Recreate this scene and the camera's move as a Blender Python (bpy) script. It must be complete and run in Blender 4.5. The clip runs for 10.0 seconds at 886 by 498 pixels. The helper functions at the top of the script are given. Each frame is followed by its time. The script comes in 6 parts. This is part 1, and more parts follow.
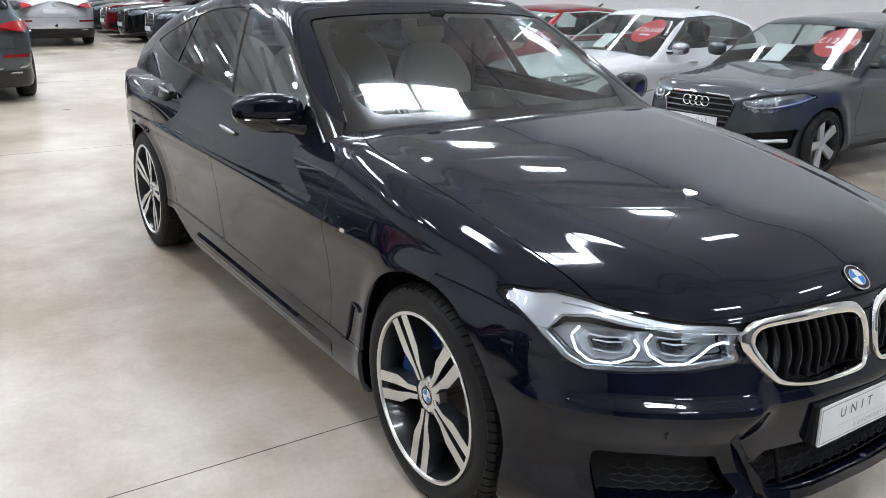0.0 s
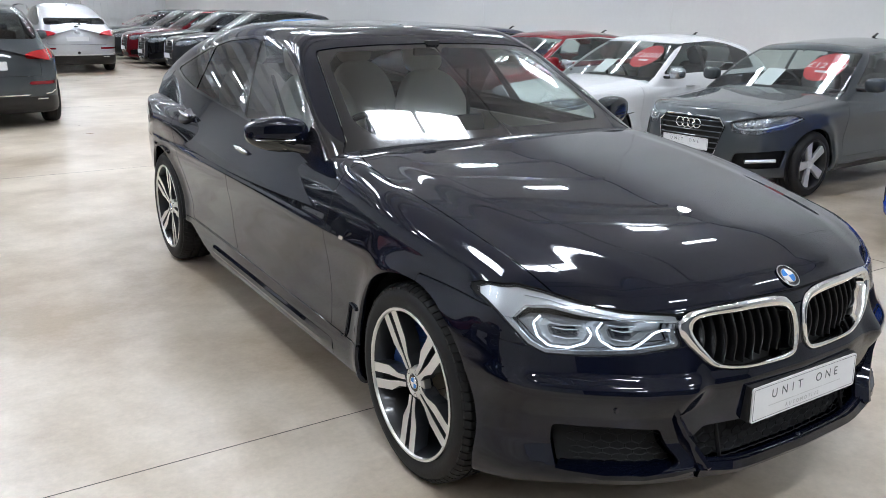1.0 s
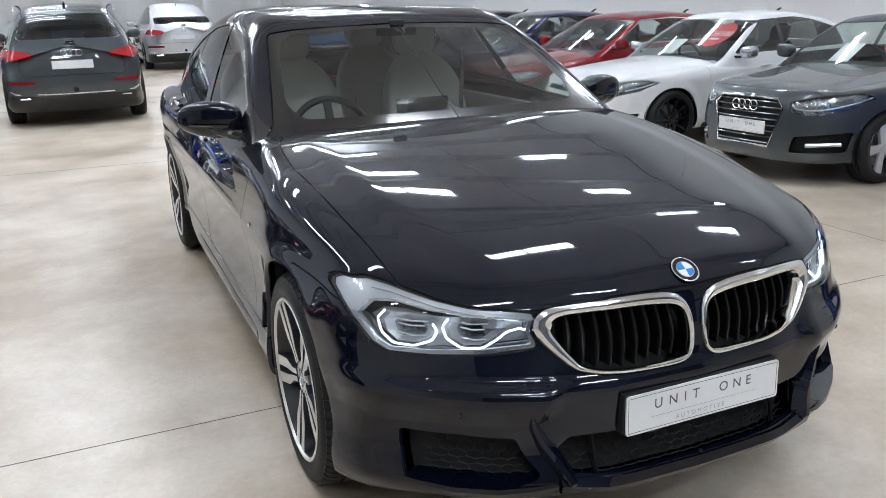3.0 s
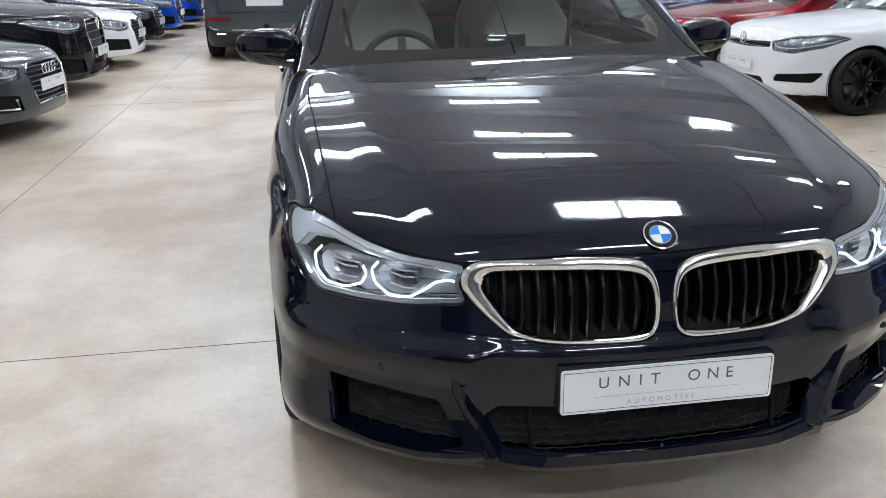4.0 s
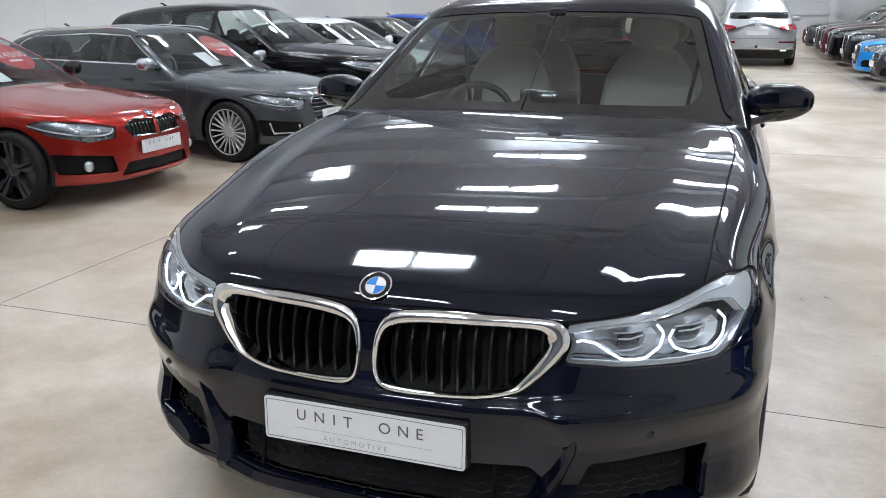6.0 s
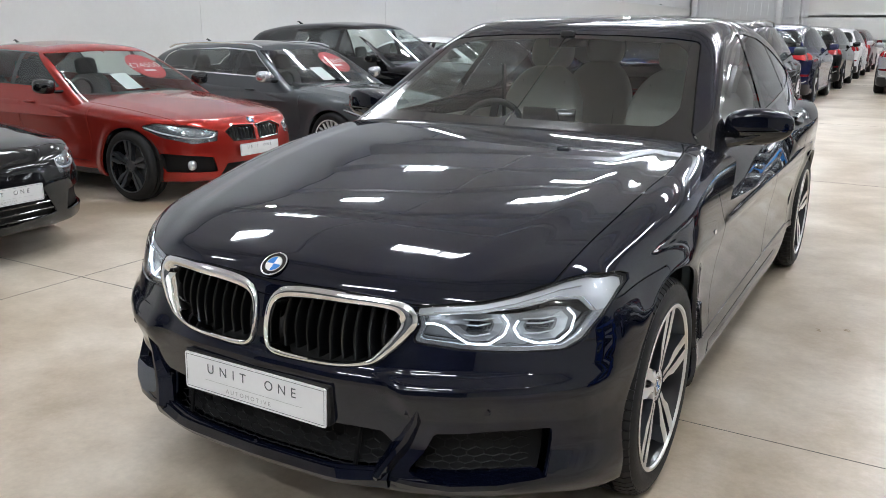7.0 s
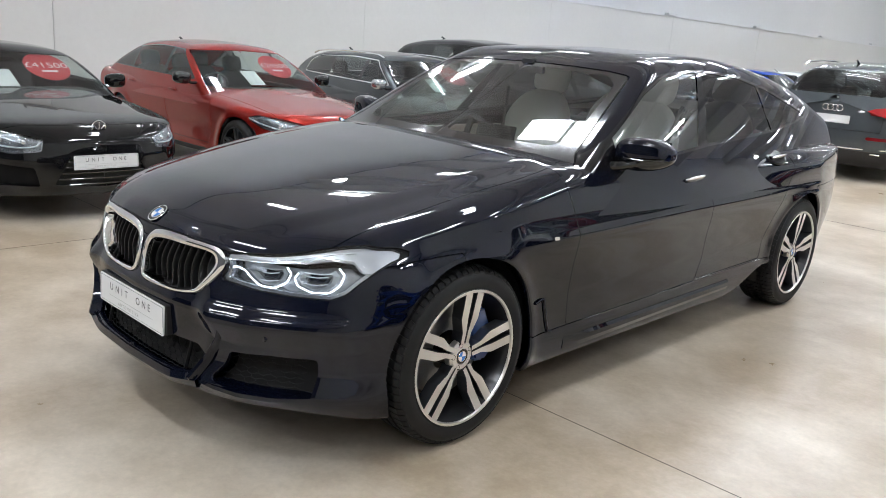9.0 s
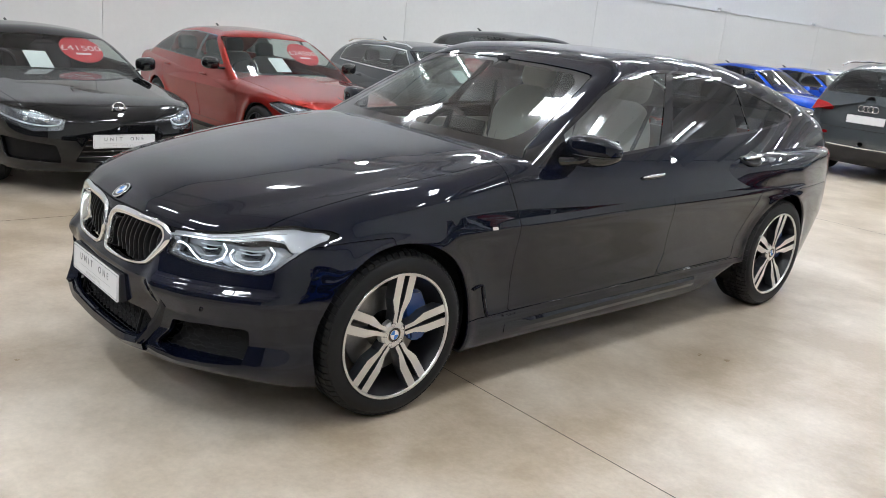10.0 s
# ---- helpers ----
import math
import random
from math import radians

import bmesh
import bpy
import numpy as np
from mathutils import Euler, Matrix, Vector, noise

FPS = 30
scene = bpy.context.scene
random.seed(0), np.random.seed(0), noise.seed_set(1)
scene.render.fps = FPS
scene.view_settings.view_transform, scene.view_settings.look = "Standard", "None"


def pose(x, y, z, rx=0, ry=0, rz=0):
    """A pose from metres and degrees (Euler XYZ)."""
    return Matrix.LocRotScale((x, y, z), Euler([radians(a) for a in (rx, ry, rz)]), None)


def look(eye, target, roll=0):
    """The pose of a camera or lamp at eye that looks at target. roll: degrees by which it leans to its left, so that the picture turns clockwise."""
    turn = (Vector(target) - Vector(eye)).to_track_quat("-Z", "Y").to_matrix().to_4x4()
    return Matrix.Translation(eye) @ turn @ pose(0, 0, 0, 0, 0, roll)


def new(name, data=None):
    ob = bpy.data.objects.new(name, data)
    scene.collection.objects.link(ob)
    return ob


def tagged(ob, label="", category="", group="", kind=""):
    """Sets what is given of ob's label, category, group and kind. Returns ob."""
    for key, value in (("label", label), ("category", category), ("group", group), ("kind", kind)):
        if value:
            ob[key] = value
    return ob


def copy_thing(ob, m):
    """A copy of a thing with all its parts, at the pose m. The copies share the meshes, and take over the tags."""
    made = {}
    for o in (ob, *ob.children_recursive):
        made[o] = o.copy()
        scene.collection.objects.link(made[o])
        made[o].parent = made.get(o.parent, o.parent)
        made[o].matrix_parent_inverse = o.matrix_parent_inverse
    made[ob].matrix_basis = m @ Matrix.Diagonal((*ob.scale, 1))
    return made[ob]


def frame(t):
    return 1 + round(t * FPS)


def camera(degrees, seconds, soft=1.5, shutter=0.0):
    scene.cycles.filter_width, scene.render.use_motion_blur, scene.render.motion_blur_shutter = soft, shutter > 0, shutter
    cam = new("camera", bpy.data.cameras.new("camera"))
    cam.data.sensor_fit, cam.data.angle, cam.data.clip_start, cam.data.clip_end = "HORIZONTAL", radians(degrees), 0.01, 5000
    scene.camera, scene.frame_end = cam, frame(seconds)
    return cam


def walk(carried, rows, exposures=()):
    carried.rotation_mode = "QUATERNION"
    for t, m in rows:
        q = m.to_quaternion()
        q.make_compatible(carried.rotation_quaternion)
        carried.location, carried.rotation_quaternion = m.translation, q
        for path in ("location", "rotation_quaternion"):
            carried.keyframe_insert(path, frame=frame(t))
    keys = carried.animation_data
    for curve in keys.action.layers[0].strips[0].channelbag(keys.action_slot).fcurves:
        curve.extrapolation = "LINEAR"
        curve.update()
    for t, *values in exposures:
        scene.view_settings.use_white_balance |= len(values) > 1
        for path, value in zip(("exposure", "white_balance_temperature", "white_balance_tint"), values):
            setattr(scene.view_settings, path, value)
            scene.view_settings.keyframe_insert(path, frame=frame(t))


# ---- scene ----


cam = camera(57.21, 10.0, 0.65)
PATH = [
    (0, (-2.098, -1.866, 1.537), (-1.040, -0.285, 0.924), 0.97),
    (0.5, (-2.132, -2.070, 1.547), (-1.080, -0.467, 0.976), 1.24),
    (1, (-2.198, -2.200, 1.577), (-1.161, -0.584, 1.017), 0.65),
    (1.5, (-2.185, -2.290, 1.578), (-1.182, -0.653, 1.018), 0.14),
    (2, (-2.033, -2.383, 1.591), (-1.057, -0.729, 1.032), -0.56),
    (2.2, (-1.929, -2.405, 1.581), (-0.972, -0.740, 1.024), -0.61),
    (3.5, (-1.113, -2.411, 1.463), (-0.557, -0.591, 0.853), -1.51),
    (4, (-0.769, -2.448, 1.418), (-0.485, -0.588, 0.741), -0.73),
    (4.5, (-0.379, -2.489, 1.404), (-0.345, -0.611, 0.717), -1.24),
    (5, (0.018, -2.518, 1.425), (-0.196, -0.650, 0.743), -1.07),
    (5.5, (0.413, -2.482, 1.421), (-0.040, -0.631, 0.814), -0.84),
    (5.7, (0.552, -2.459, 1.427), (0.028, -0.617, 0.852), -0.67),
    (6.8, (1.340, -2.428, 1.440), (0.434, -0.730, 0.896), 0.36),
    (7, (1.506, -2.408, 1.438), (0.535, -0.739, 0.919), 0.49),
    (7.5, (1.893, -2.366, 1.487), (0.832, -0.753, 0.968), 1.83),
    (8, (2.232, -2.352, 1.516), (1.101, -0.792, 0.978), 3.72),
    (8.5, (2.534, -2.251, 1.520), (1.295, -0.774, 0.986), 4.80),
    (9, (2.815, -2.149, 1.501), (1.475, -0.749, 1.005), 4.27),
    (9.5, (3.080, -2.054, 1.523), (1.689, -0.709, 1.017), 4.87),
    (10, (3.277, -1.943, 1.576), (1.850, -0.646, 1.044), 5.60),
]
walk(cam, [(t, look(eye, target, roll)) for t, eye, target, roll in PATH],
     exposures=[(0, 0.08, 5950, 10), (2.2, 0.03, 5930, 10), (5.5, 0.01, 5900, 10), (7.0, 0.08, 6180, 10), (10, 0.16, 6180, 10)])

# ---------------------------------------------------------------- world and light
world = bpy.data.worlds.new("world")
scene.world = world
world.use_nodes = True
wn = world.node_tree.nodes
sky = wn.new("ShaderNodeTexSky")
sky.sky_type, sky.sun_disc = "NISHITA", False
sky.sun_elevation, sky.sun_rotation = radians(40), radians(200)
world.node_tree.links.new(sky.outputs[0], wn["Background"].inputs[0])
wn["Background"].inputs[1].default_value = 0.08
# ---------------------------------------------------------------- materials
def mat(name, color, rough=0.5, metal=0.0, coat=0.0, **more):
    m = bpy.data.materials.new(name)
    m.use_nodes = True
    b = m.node_tree.nodes["Principled BSDF"]
    b.inputs["Base Color"].default_value = (*color, 1)
    b.inputs["Roughness"].default_value = rough
    b.inputs["Metallic"].default_value = metal
    b.inputs["Coat Weight"].default_value = coat
    b.inputs["Coat Roughness"].default_value = 0.02
    for key, value in more.items():
        b.inputs[key.replace("_", " ")].default_value = value
    return m


def node(m, kind, **values):
    n = m.node_tree.nodes.new(kind)
    for key, value in values.items():
        n.inputs[key.replace("_", " ")].default_value = value
    return n


def join(m, a, b):
    m.node_tree.links.new(a, b)


def bsdf(m):
    return m.node_tree.nodes["Principled BSDF"]


def grain(m, scale=40.0, amount=0.12, rough=0.1, bump=0.0, big=3.0):
    """Two scales of noise on colour, roughness and relief, at real size."""
    b = bsdf(m)
    base = tuple(b.inputs["Base Color"].default_value)
    pos = node(m, "ShaderNodeTexCoord")
    fine, wide = node(m, "ShaderNodeTexNoise", Scale=scale, Detail=5.0), node(m, "ShaderNodeTexNoise", Scale=big, Detail=3.0)
    for n in (fine, wide):
        join(m, pos.outputs["Object"], n.inputs["Vector"])
    mix = m.node_tree.nodes.new("ShaderNodeMath")
    mix.operation = "ADD"
    join(m, fine.outputs["Fac"], mix.inputs[0])
    join(m, wide.outputs["Fac"], mix.inputs[1])
    span = node(m, "ShaderNodeMapRange")
    span.inputs["From Min"].default_value, span.inputs["From Max"].default_value = 0.6, 1.4
    span.inputs["To Min"].default_value, span.inputs["To Max"].default_value = 1 - amount, 1 + amount
    join(m, mix.outputs[0], span.inputs["Value"])
    tone = m.node_tree.nodes.new("ShaderNodeVectorMath")
    tone.operation = "SCALE"
    tone.inputs[0].default_value = base[:3]
    join(m, span.outputs[0], tone.inputs["Scale"])
    join(m, tone.outputs[0], b.inputs["Base Color"])
    r = b.inputs["Roughness"].default_value
    rr = node(m, "ShaderNodeMapRange")
    rr.inputs["From Min"].default_value, rr.inputs["From Max"].default_value = 0.6, 1.4
    rr.inputs["To Min"].default_value, rr.inputs["To Max"].default_value = max(0.02, r - rough), min(1, r + rough)
    join(m, mix.outputs[0], rr.inputs["Value"])
    join(m, rr.outputs[0], b.inputs["Roughness"])
    if bump:
        bp = node(m, "ShaderNodeBump", Strength=0.4, Distance=bump)
        join(m, fine.outputs["Fac"], bp.inputs["Height"])
        join(m, bp.outputs[0], b.inputs["Normal"])
    return m


def paint(name, color, metal=0.0, rough=0.35):
    """Car paint: pigment with metallic flake under a smooth clear coat with faint orange peel."""
    m = mat(name, color, rough, metal, coat=1.0)
    b = bsdf(m)
    b.inputs["Specular IOR Level"].default_value = 0.0
    b.inputs["Coat IOR"].default_value = 1.47
    b.inputs["Coat Roughness"].default_value = 0.004
    pos = node(m, "ShaderNodeTexCoord")
    peel = node(m, "ShaderNodeTexNoise", Scale=55.0, Detail=2.0)
    join(m, pos.outputs["Object"], peel.inputs["Vector"])
    bp = node(m, "ShaderNodeBump", Strength=0.03, Distance=0.0005)
    join(m, peel.outputs["Fac"], bp.inputs["Height"])
    join(m, bp.outputs[0], b.inputs["Coat Normal"])
    flake = node(m, "ShaderNodeTexVoronoi", Scale=900.0)
    join(m, pos.outputs["Object"], flake.inputs["Vector"])
    span = node(m, "ShaderNodeMapRange")
    span.inputs["To Min"].default_value, span.inputs["To Max"].default_value = 0.8, 1.25
    join(m, flake.outputs["Color"], span.inputs["Value"])
    tone = m.node_tree.nodes.new("ShaderNodeVectorMath")
    tone.operation = "SCALE"
    tone.inputs[0].default_value = color
    join(m, span.outputs[0], tone.inputs["Scale"])
    join(m, tone.outputs[0], b.inputs["Base Color"])
    return m


def glass(name, tint, shine_least=0.075):
    """Thin car glass: straight-through tinted light with a mirror-like gloss."""
    m = bpy.data.materials.new(name)
    m.use_nodes = True
    t = m.node_tree
    t.nodes.remove(t.nodes["Principled BSDF"])
    see, shine, mix = t.nodes.new("ShaderNodeBsdfTransparent"), t.nodes.new("ShaderNodeBsdfGlossy"), t.nodes.new("ShaderNodeMixShader")
    see.inputs[0].default_value = (*tint, 1)
    shine.inputs[0].default_value, shine.inputs["Roughness"].default_value = (1, 1, 1, 1), 0.0
    edge, power, ramp = t.nodes.new("ShaderNodeLayerWeight"), t.nodes.new("ShaderNodeMath"), t.nodes.new("ShaderNodeMath")
    edge.inputs[0].default_value = 0.5
    power.operation, ramp.operation = "POWER", "MULTIPLY_ADD"
    power.inputs[1].default_value = 4.6
    ramp.inputs[1].default_value, ramp.inputs[2].default_value = 0.9 - shine_least, shine_least
    t.links.new(edge.outputs["Facing"], power.inputs[0])
    t.links.new(power.outputs[0], ramp.inputs[0])
    t.links.new(ramp.outputs[0], mix.inputs[0])
    t.links.new(see.outputs[0], mix.inputs[1])
    t.links.new(shine.outputs[0], mix.inputs[2])
    t.links.new(mix.outputs[0], t.nodes["Material Output"].inputs[0])
    return m


def glow(name, color, strength):
    m = mat(name, (0.8, 0.8, 0.8), 0.5)
    b = bsdf(m)
    b.inputs["Emission Color"].default_value = (*color, 1)
    b.inputs["Emission Strength"].default_value = strength
    return m


M_NAVY = paint("midnight_blue_paint", (0.0022, 0.0034, 0.0105), 0.25, 0.42)
M_GLOSSBLACK = mat("gloss_black", (0.006, 0.006, 0.007), 0.08, coat=0.6)
M_PLASTIC = grain(mat("black_plastic", (0.009, 0.009, 0.0095), 0.45), 300, 0.2, 0.1, 0.0004)
M_RUBBER = grain(mat("tyre_rubber", (0.013, 0.013, 0.0135), 0.58, Specular_IOR_Level=0.25), 90, 0.2, 0.1)
M_DARK = mat("dark_void", (0.006, 0.006, 0.006), 0.8)
M_CHROME = mat("chrome", (0.86, 0.87, 0.88), 0.06, 1.0)
M_SATIN = mat("machined_alloy", (0.74, 0.73, 0.71), 0.30, 0.85)
M_ALLOYDARK = mat("grey_alloy_paint", (0.11, 0.12, 0.135), 0.28, 0.8, coat=0.7)
M_ALLOYSILVER = mat("silver_alloy_paint", (0.62, 0.62, 0.62), 0.35, 0.35, coat=0.5)
M_STEEL = grain(mat("brake_steel", (0.35, 0.34, 0.33), 0.4, 1.0), 90, 0.15, 0.1)
M_CALIPER = mat("blue_caliper", (0.01, 0.05, 0.22), 0.3, coat=0.8)
M_WHITE = grain(mat("white_plate", (0.78, 0.79, 0.8), 0.35), 60, 0.03, 0.08)
M_BADGEBLUE = mat("badge_blue", (0.02, 0.2, 0.62), 0.45, coat=1)
M_BADGEWHITE = mat("badge_white", (0.8, 0.8, 0.8), 0.45, coat=1)
M_INK = mat("grey_ink", (0.10, 0.11, 0.12), 0.6)
M_INKLIGHT = mat("pale_grey_ink", (0.42, 0.42, 0.42), 0.6)
M_GLASS = glass("clear_glass", (0.80, 0.86, 0.84))
M_SIDEGLASS = glass("side_glass", (0.76, 0.86, 0.82), 0.24)
M_PRIVACY = glass("privacy_glass", (0.16, 0.17, 0.175))
M_LENS = glass("lamp_lens", (0.93, 0.95, 0.97))
M_RED = mat("red_lens", (0.35, 0.008, 0.012), 0.12, coat=1.0)
M_LEATHER = grain(mat("ivory_leather", (0.60, 0.58, 0.54), 0.5), 130, 0.08, 0.1, 0.0008)
M_TRIMBLACK = grain(mat("soft_dash", (0.013, 0.013, 0.0145), 0.6), 200, 0.2, 0.1, 0.0005)
M_LAMPWHITE = glow("running_light", (0.85, 0.93, 1.0), 3.0)
M_SHADE = mat("lamp_silver", (0.55, 0.57, 0.6), 0.22, 0.9)
# ---------------------------------------------------------------- geometry helpers
def part(name, bm, material, parent=None, label="", smooth=False):
    """Links a bmesh as one mesh object, under a thing or a part where given."""
    me = bpy.data.meshes.new(name)
    bmesh.ops.recalc_face_normals(bm, faces=bm.faces)
    bm.to_mesh(me)
    bm.free()
    me.materials.append(material)
    if smooth:
        me.shade_smooth()
    ob = new(name, me)
    if parent is not None:
        ob.parent = parent
    if label:
        tagged(ob, label)
    return ob


def sharp(ob, degrees=35):
    ob.data.shade_smooth()
    ob.data.set_sharp_from_angle(angle=radians(degrees))
    return ob


def box(bm, x0, x1, y0, y1, z0, z1, bevel=0.0, m=None):
    vs = bmesh.ops.create_cube(bm, size=1.0)["verts"]
    bmesh.ops.scale(bm, vec=(x1 - x0, y1 - y0, z1 - z0), verts=vs)
    bmesh.ops.translate(bm, vec=((x0 + x1) / 2, (y0 + y1) / 2, (z0 + z1) / 2), verts=vs)
    if bevel:
        es = list({e for v in vs for e in v.link_edges})
        vs = list({v for f in bmesh.ops.bevel(bm, geom=es, offset=bevel, segments=2, affect="EDGES", profile=0.6)["faces"] for v in f.verts} | {v for v in vs if v.is_valid})
    if m is not None:
        bmesh.ops.transform(bm, matrix=m, verts=vs)
    return vs


def lathe(bm, profile, steps=48, axis="x", centre=(0, 0, 0), closed=False):
    """Turns a profile of (along, radius) round an axis."""
    rings = []
    for i in range(steps):
        a = 2 * math.pi * i / steps
        c, s = math.cos(a), math.sin(a)
        ring = []
        for h, r in profile:
            p = (h, r * c, r * s) if axis == "x" else (r * c, h, r * s) if axis == "y" else (r * c, r * s, h)
            ring.append(bm.verts.new(Vector(p) + Vector(centre)))
        rings.append(ring)
    n = len(profile)
    for i in range(steps):
        a, b = rings[i], rings[(i + 1) % steps]
        for j in range(n if closed else n - 1):
            k = (j + 1) % n
            bm.faces.new((a[j], a[k], b[k], b[j]))


def slab(bm, outline, thick, m=None):
    """A flat plate with the outline in its own xy plane, from z 0 to thick."""
    low = [bm.verts.new((x, y, 0)) for x, y in outline]
    high = [bm.verts.new((x, y, thick)) for x, y in outline]
    n = len(low)
    bm.faces.new(low[::-1])
    bm.faces.new(high)
    for i in range(n):
        bm.faces.new((low[i], low[(i + 1) % n], high[(i + 1) % n], high[i]))
    if m is not None:
        bmesh.ops.transform(bm, matrix=m, verts=low + high)


def tube(bm, pts, r, sides=8, closed=False):
    """A round bar along points."""
    pts = [Vector(p) for p in pts]
    n, rings = len(pts), []
    up = Vector((0, 0, 1))
    for i, p in enumerate(pts):
        a, b = pts[(i - 1) % n] if closed or i else p, pts[(i + 1) % n] if closed or i < n - 1 else p
        d = (b - a).normalized()
        s = d.cross(up)
        s = s.normalized() if s.length > 0.05 else d.cross(Vector((1, 0, 0))).normalized()
        t = s.cross(d)
        rad = r[i] if isinstance(r, (list, tuple)) else r
        rings.append([bm.verts.new(p + rad * (math.cos(k * 2 * math.pi / sides) * s + math.sin(k * 2 * math.pi / sides) * t)) for k in range(sides)])
    for i in range(n if closed else n - 1):
        a, b = rings[i], rings[(i + 1) % n]
        for k in range(sides):
            bm.faces.new((a[k], a[(k + 1) % sides], b[(k + 1) % sides], b[k]))
    if not closed:
        bm.faces.new(rings[0][::-1])
        bm.faces.new(rings[-1])


def crv(pts, s=0.06):
    """A smooth curve through roughly the given points, as a function of one coordinate."""
    p = np.array(pts, float)
    g = np.linspace(p[0, 0] - 1, p[-1, 0] + 1, 1600)
    lo, hi = (p[1, 1] - p[0, 1]) / (p[1, 0] - p[0, 0]), (p[-1, 1] - p[-2, 1]) / (p[-1, 0] - p[-2, 0])
    v = np.interp(g, p[:, 0], p[:, 1])
    v = np.where(g < p[0, 0], p[0, 1] + lo * (g - p[0, 0]), np.where(g > p[-1, 0], p[-1, 1] + hi * (g - p[-1, 0]), v))
    if s:
        w = max(1, int(3 * s / (g[1] - g[0])))
        k = np.exp(-0.5 * (np.arange(-w, w + 1) * (g[1] - g[0]) / s) ** 2)
        v = np.convolve(np.pad(v, w, mode="edge"), k / k.sum(), "valid")
    return lambda q: np.interp(q, g, v)


def smax(a, b, k):
    h = np.maximum(k - np.abs(a - b), 0) / k
    return np.maximum(a, b) + h * h * k / 4


def step(q, a, b):
    h = np.clip((q - a) / (b - a), 0, 1)
    return h * h * (3 - 2 * h)


def polydist(u, v, poly, r=0.0):
    """Signed distance to a polygon (inside: minus), with corners rounded by r."""
    p = np.array(poly, float)
    if r:
        c = p.mean(0)
        area = np.sum(p[:, 0] * np.roll(p[:, 1], -1) - np.roll(p[:, 0], -1) * p[:, 1])
        q = []
        for i in range(len(p)):
            a, b, d = p[i - 1], p[i], p[(i + 1) % len(p)]
            e1, e2 = (b - a) / np.linalg.norm(b - a), (d - b) / np.linalg.norm(d - b)
            sgn = 1 if area > 0 else -1
            n1, n2 = sgn * np.array([-e1[1], e1[0]]), sgn * np.array([-e2[1], e2[0]])
            m = n1 + n2
            q.append(b + m * r / max(0.3, 1 + n1 @ n2))
        p = np.array(q)
    d = np.full(np.shape(u), 1e9)
    inside = np.zeros(np.shape(u), bool)
    for i in range(len(p)):
        (ax, ay), (bx, by) = p[i - 1], p[i]
        ex, ey = bx - ax, by - ay
        t = np.clip(((u - ax) * ex + (v - ay) * ey) / (ex * ex + ey * ey + 1e-12), 0, 1)
        d = np.minimum(d, (u - ax - t * ex) ** 2 + (v - ay - t * ey) ** 2)
        if abs(ey) > 1e-9:
            inside ^= ((ay > v) != (by > v)) & (u < ex * (v - ay) / ey + ax)
    d = np.sqrt(d)
    return np.where(inside, -d, d) - r


class Sheet:
    """A piece of a smooth surface: places, normals and faces."""

    def __init__(self, V, N, F):
        self.V, self.N, self.F = V, N, F

    def cut(self, f):
        """Splits along f = 0; gives the piece where f < 0 and the piece where f > 0."""
        val = f(self.V[:, 0], self.V[:, 1], self.V[:, 2])
        neg = val < 0
        V, N, made, ins, outs = list(self.V), list(self.N), {}, [], []

        def mid(i, j):
            key = (i, j) if i < j else (j, i)
            if key not in made:
                t = val[key[0]] / (val[key[0]] - val[key[1]])
                V.append(self.V[key[0]] * (1 - t) + self.V[key[1]] * t)
                n = self.N[key[0]] * (1 - t) + self.N[key[1]] * t
                N.append(n / (np.linalg.norm(n) + 1e-12))
                made[key] = len(V) - 1
            return made[key]

        for face in self.F:
            k = sum(neg[i] for i in face)
            if k == len(face):
                ins.append(face)
            elif k == 0:
                outs.append(face)
            else:
                a, b = [], []
                for x in range(len(face)):
                    i, j = face[x - 1], face[x]
                    if neg[i] != neg[j]:
                        m = mid(i, j)
                        a.append(m)
                        b.append(m)
                    (a if neg[j] else b).append(j)
                if len(a) > 2:
                    ins.append(tuple(a))
                if len(b) > 2:
                    outs.append(tuple(b))
        V, N = np.array(V), np.array(N)
        return Sheet(V, N, ins).tidy(), Sheet(V, N, outs).tidy()

    def tidy(self):
        if not self.F:
            return Sheet(np.zeros((0, 3)), np.zeros((0, 3)), [])
        used = np.unique(np.concatenate([np.array(f) for f in self.F]))
        at = np.full(len(self.V), -1)
        at[used] = np.arange(len(used))
        return Sheet(self.V[used], self.N[used], [tuple(int(at[i]) for i in f) for f in self.F])

    def carve(self, f, gap=0.0025):
        """Takes out the piece inside f and leaves a gap round it: piece, gap strip, rest."""
        inside, other = self.cut(lambda x, y, z: f(x, y, z) + gap)
        strip, rest = other.cut(lambda x, y, z: f(x, y, z) - gap)
        return inside, strip, rest

    def rim(self):
        seen = {}
        for f in self.F:
            for x in range(len(f)):
                i, j = f[x - 1], f[x]
                if (j, i) in seen:
                    del seen[(j, i)]
                else:
                    seen[(i, j)] = 1
        return list(seen)

    def pieces(self):
        """The separate patches of the sheet."""
        root = list(range(len(self.V)))

        def find(i):
            while root[i] != i:
                root[i] = root[root[i]]
                i = root[i]
            return i

        for f in self.F:
            for i in f[1:]:
                root[find(i)] = find(f[0])
        groups = {}
        for f in self.F:
            groups.setdefault(find(f[0]), []).append(f)
        return [Sheet(self.V, self.N, fs).tidy() for fs in groups.values()]

    def moved(self, d):
        return Sheet(self.V + self.N * d, self.N, self.F)

    def flip(self):
        k = np.array([-1, 1, 1])
        return Sheet(self.V * k, self.N * k, [f[::-1] for f in self.F])


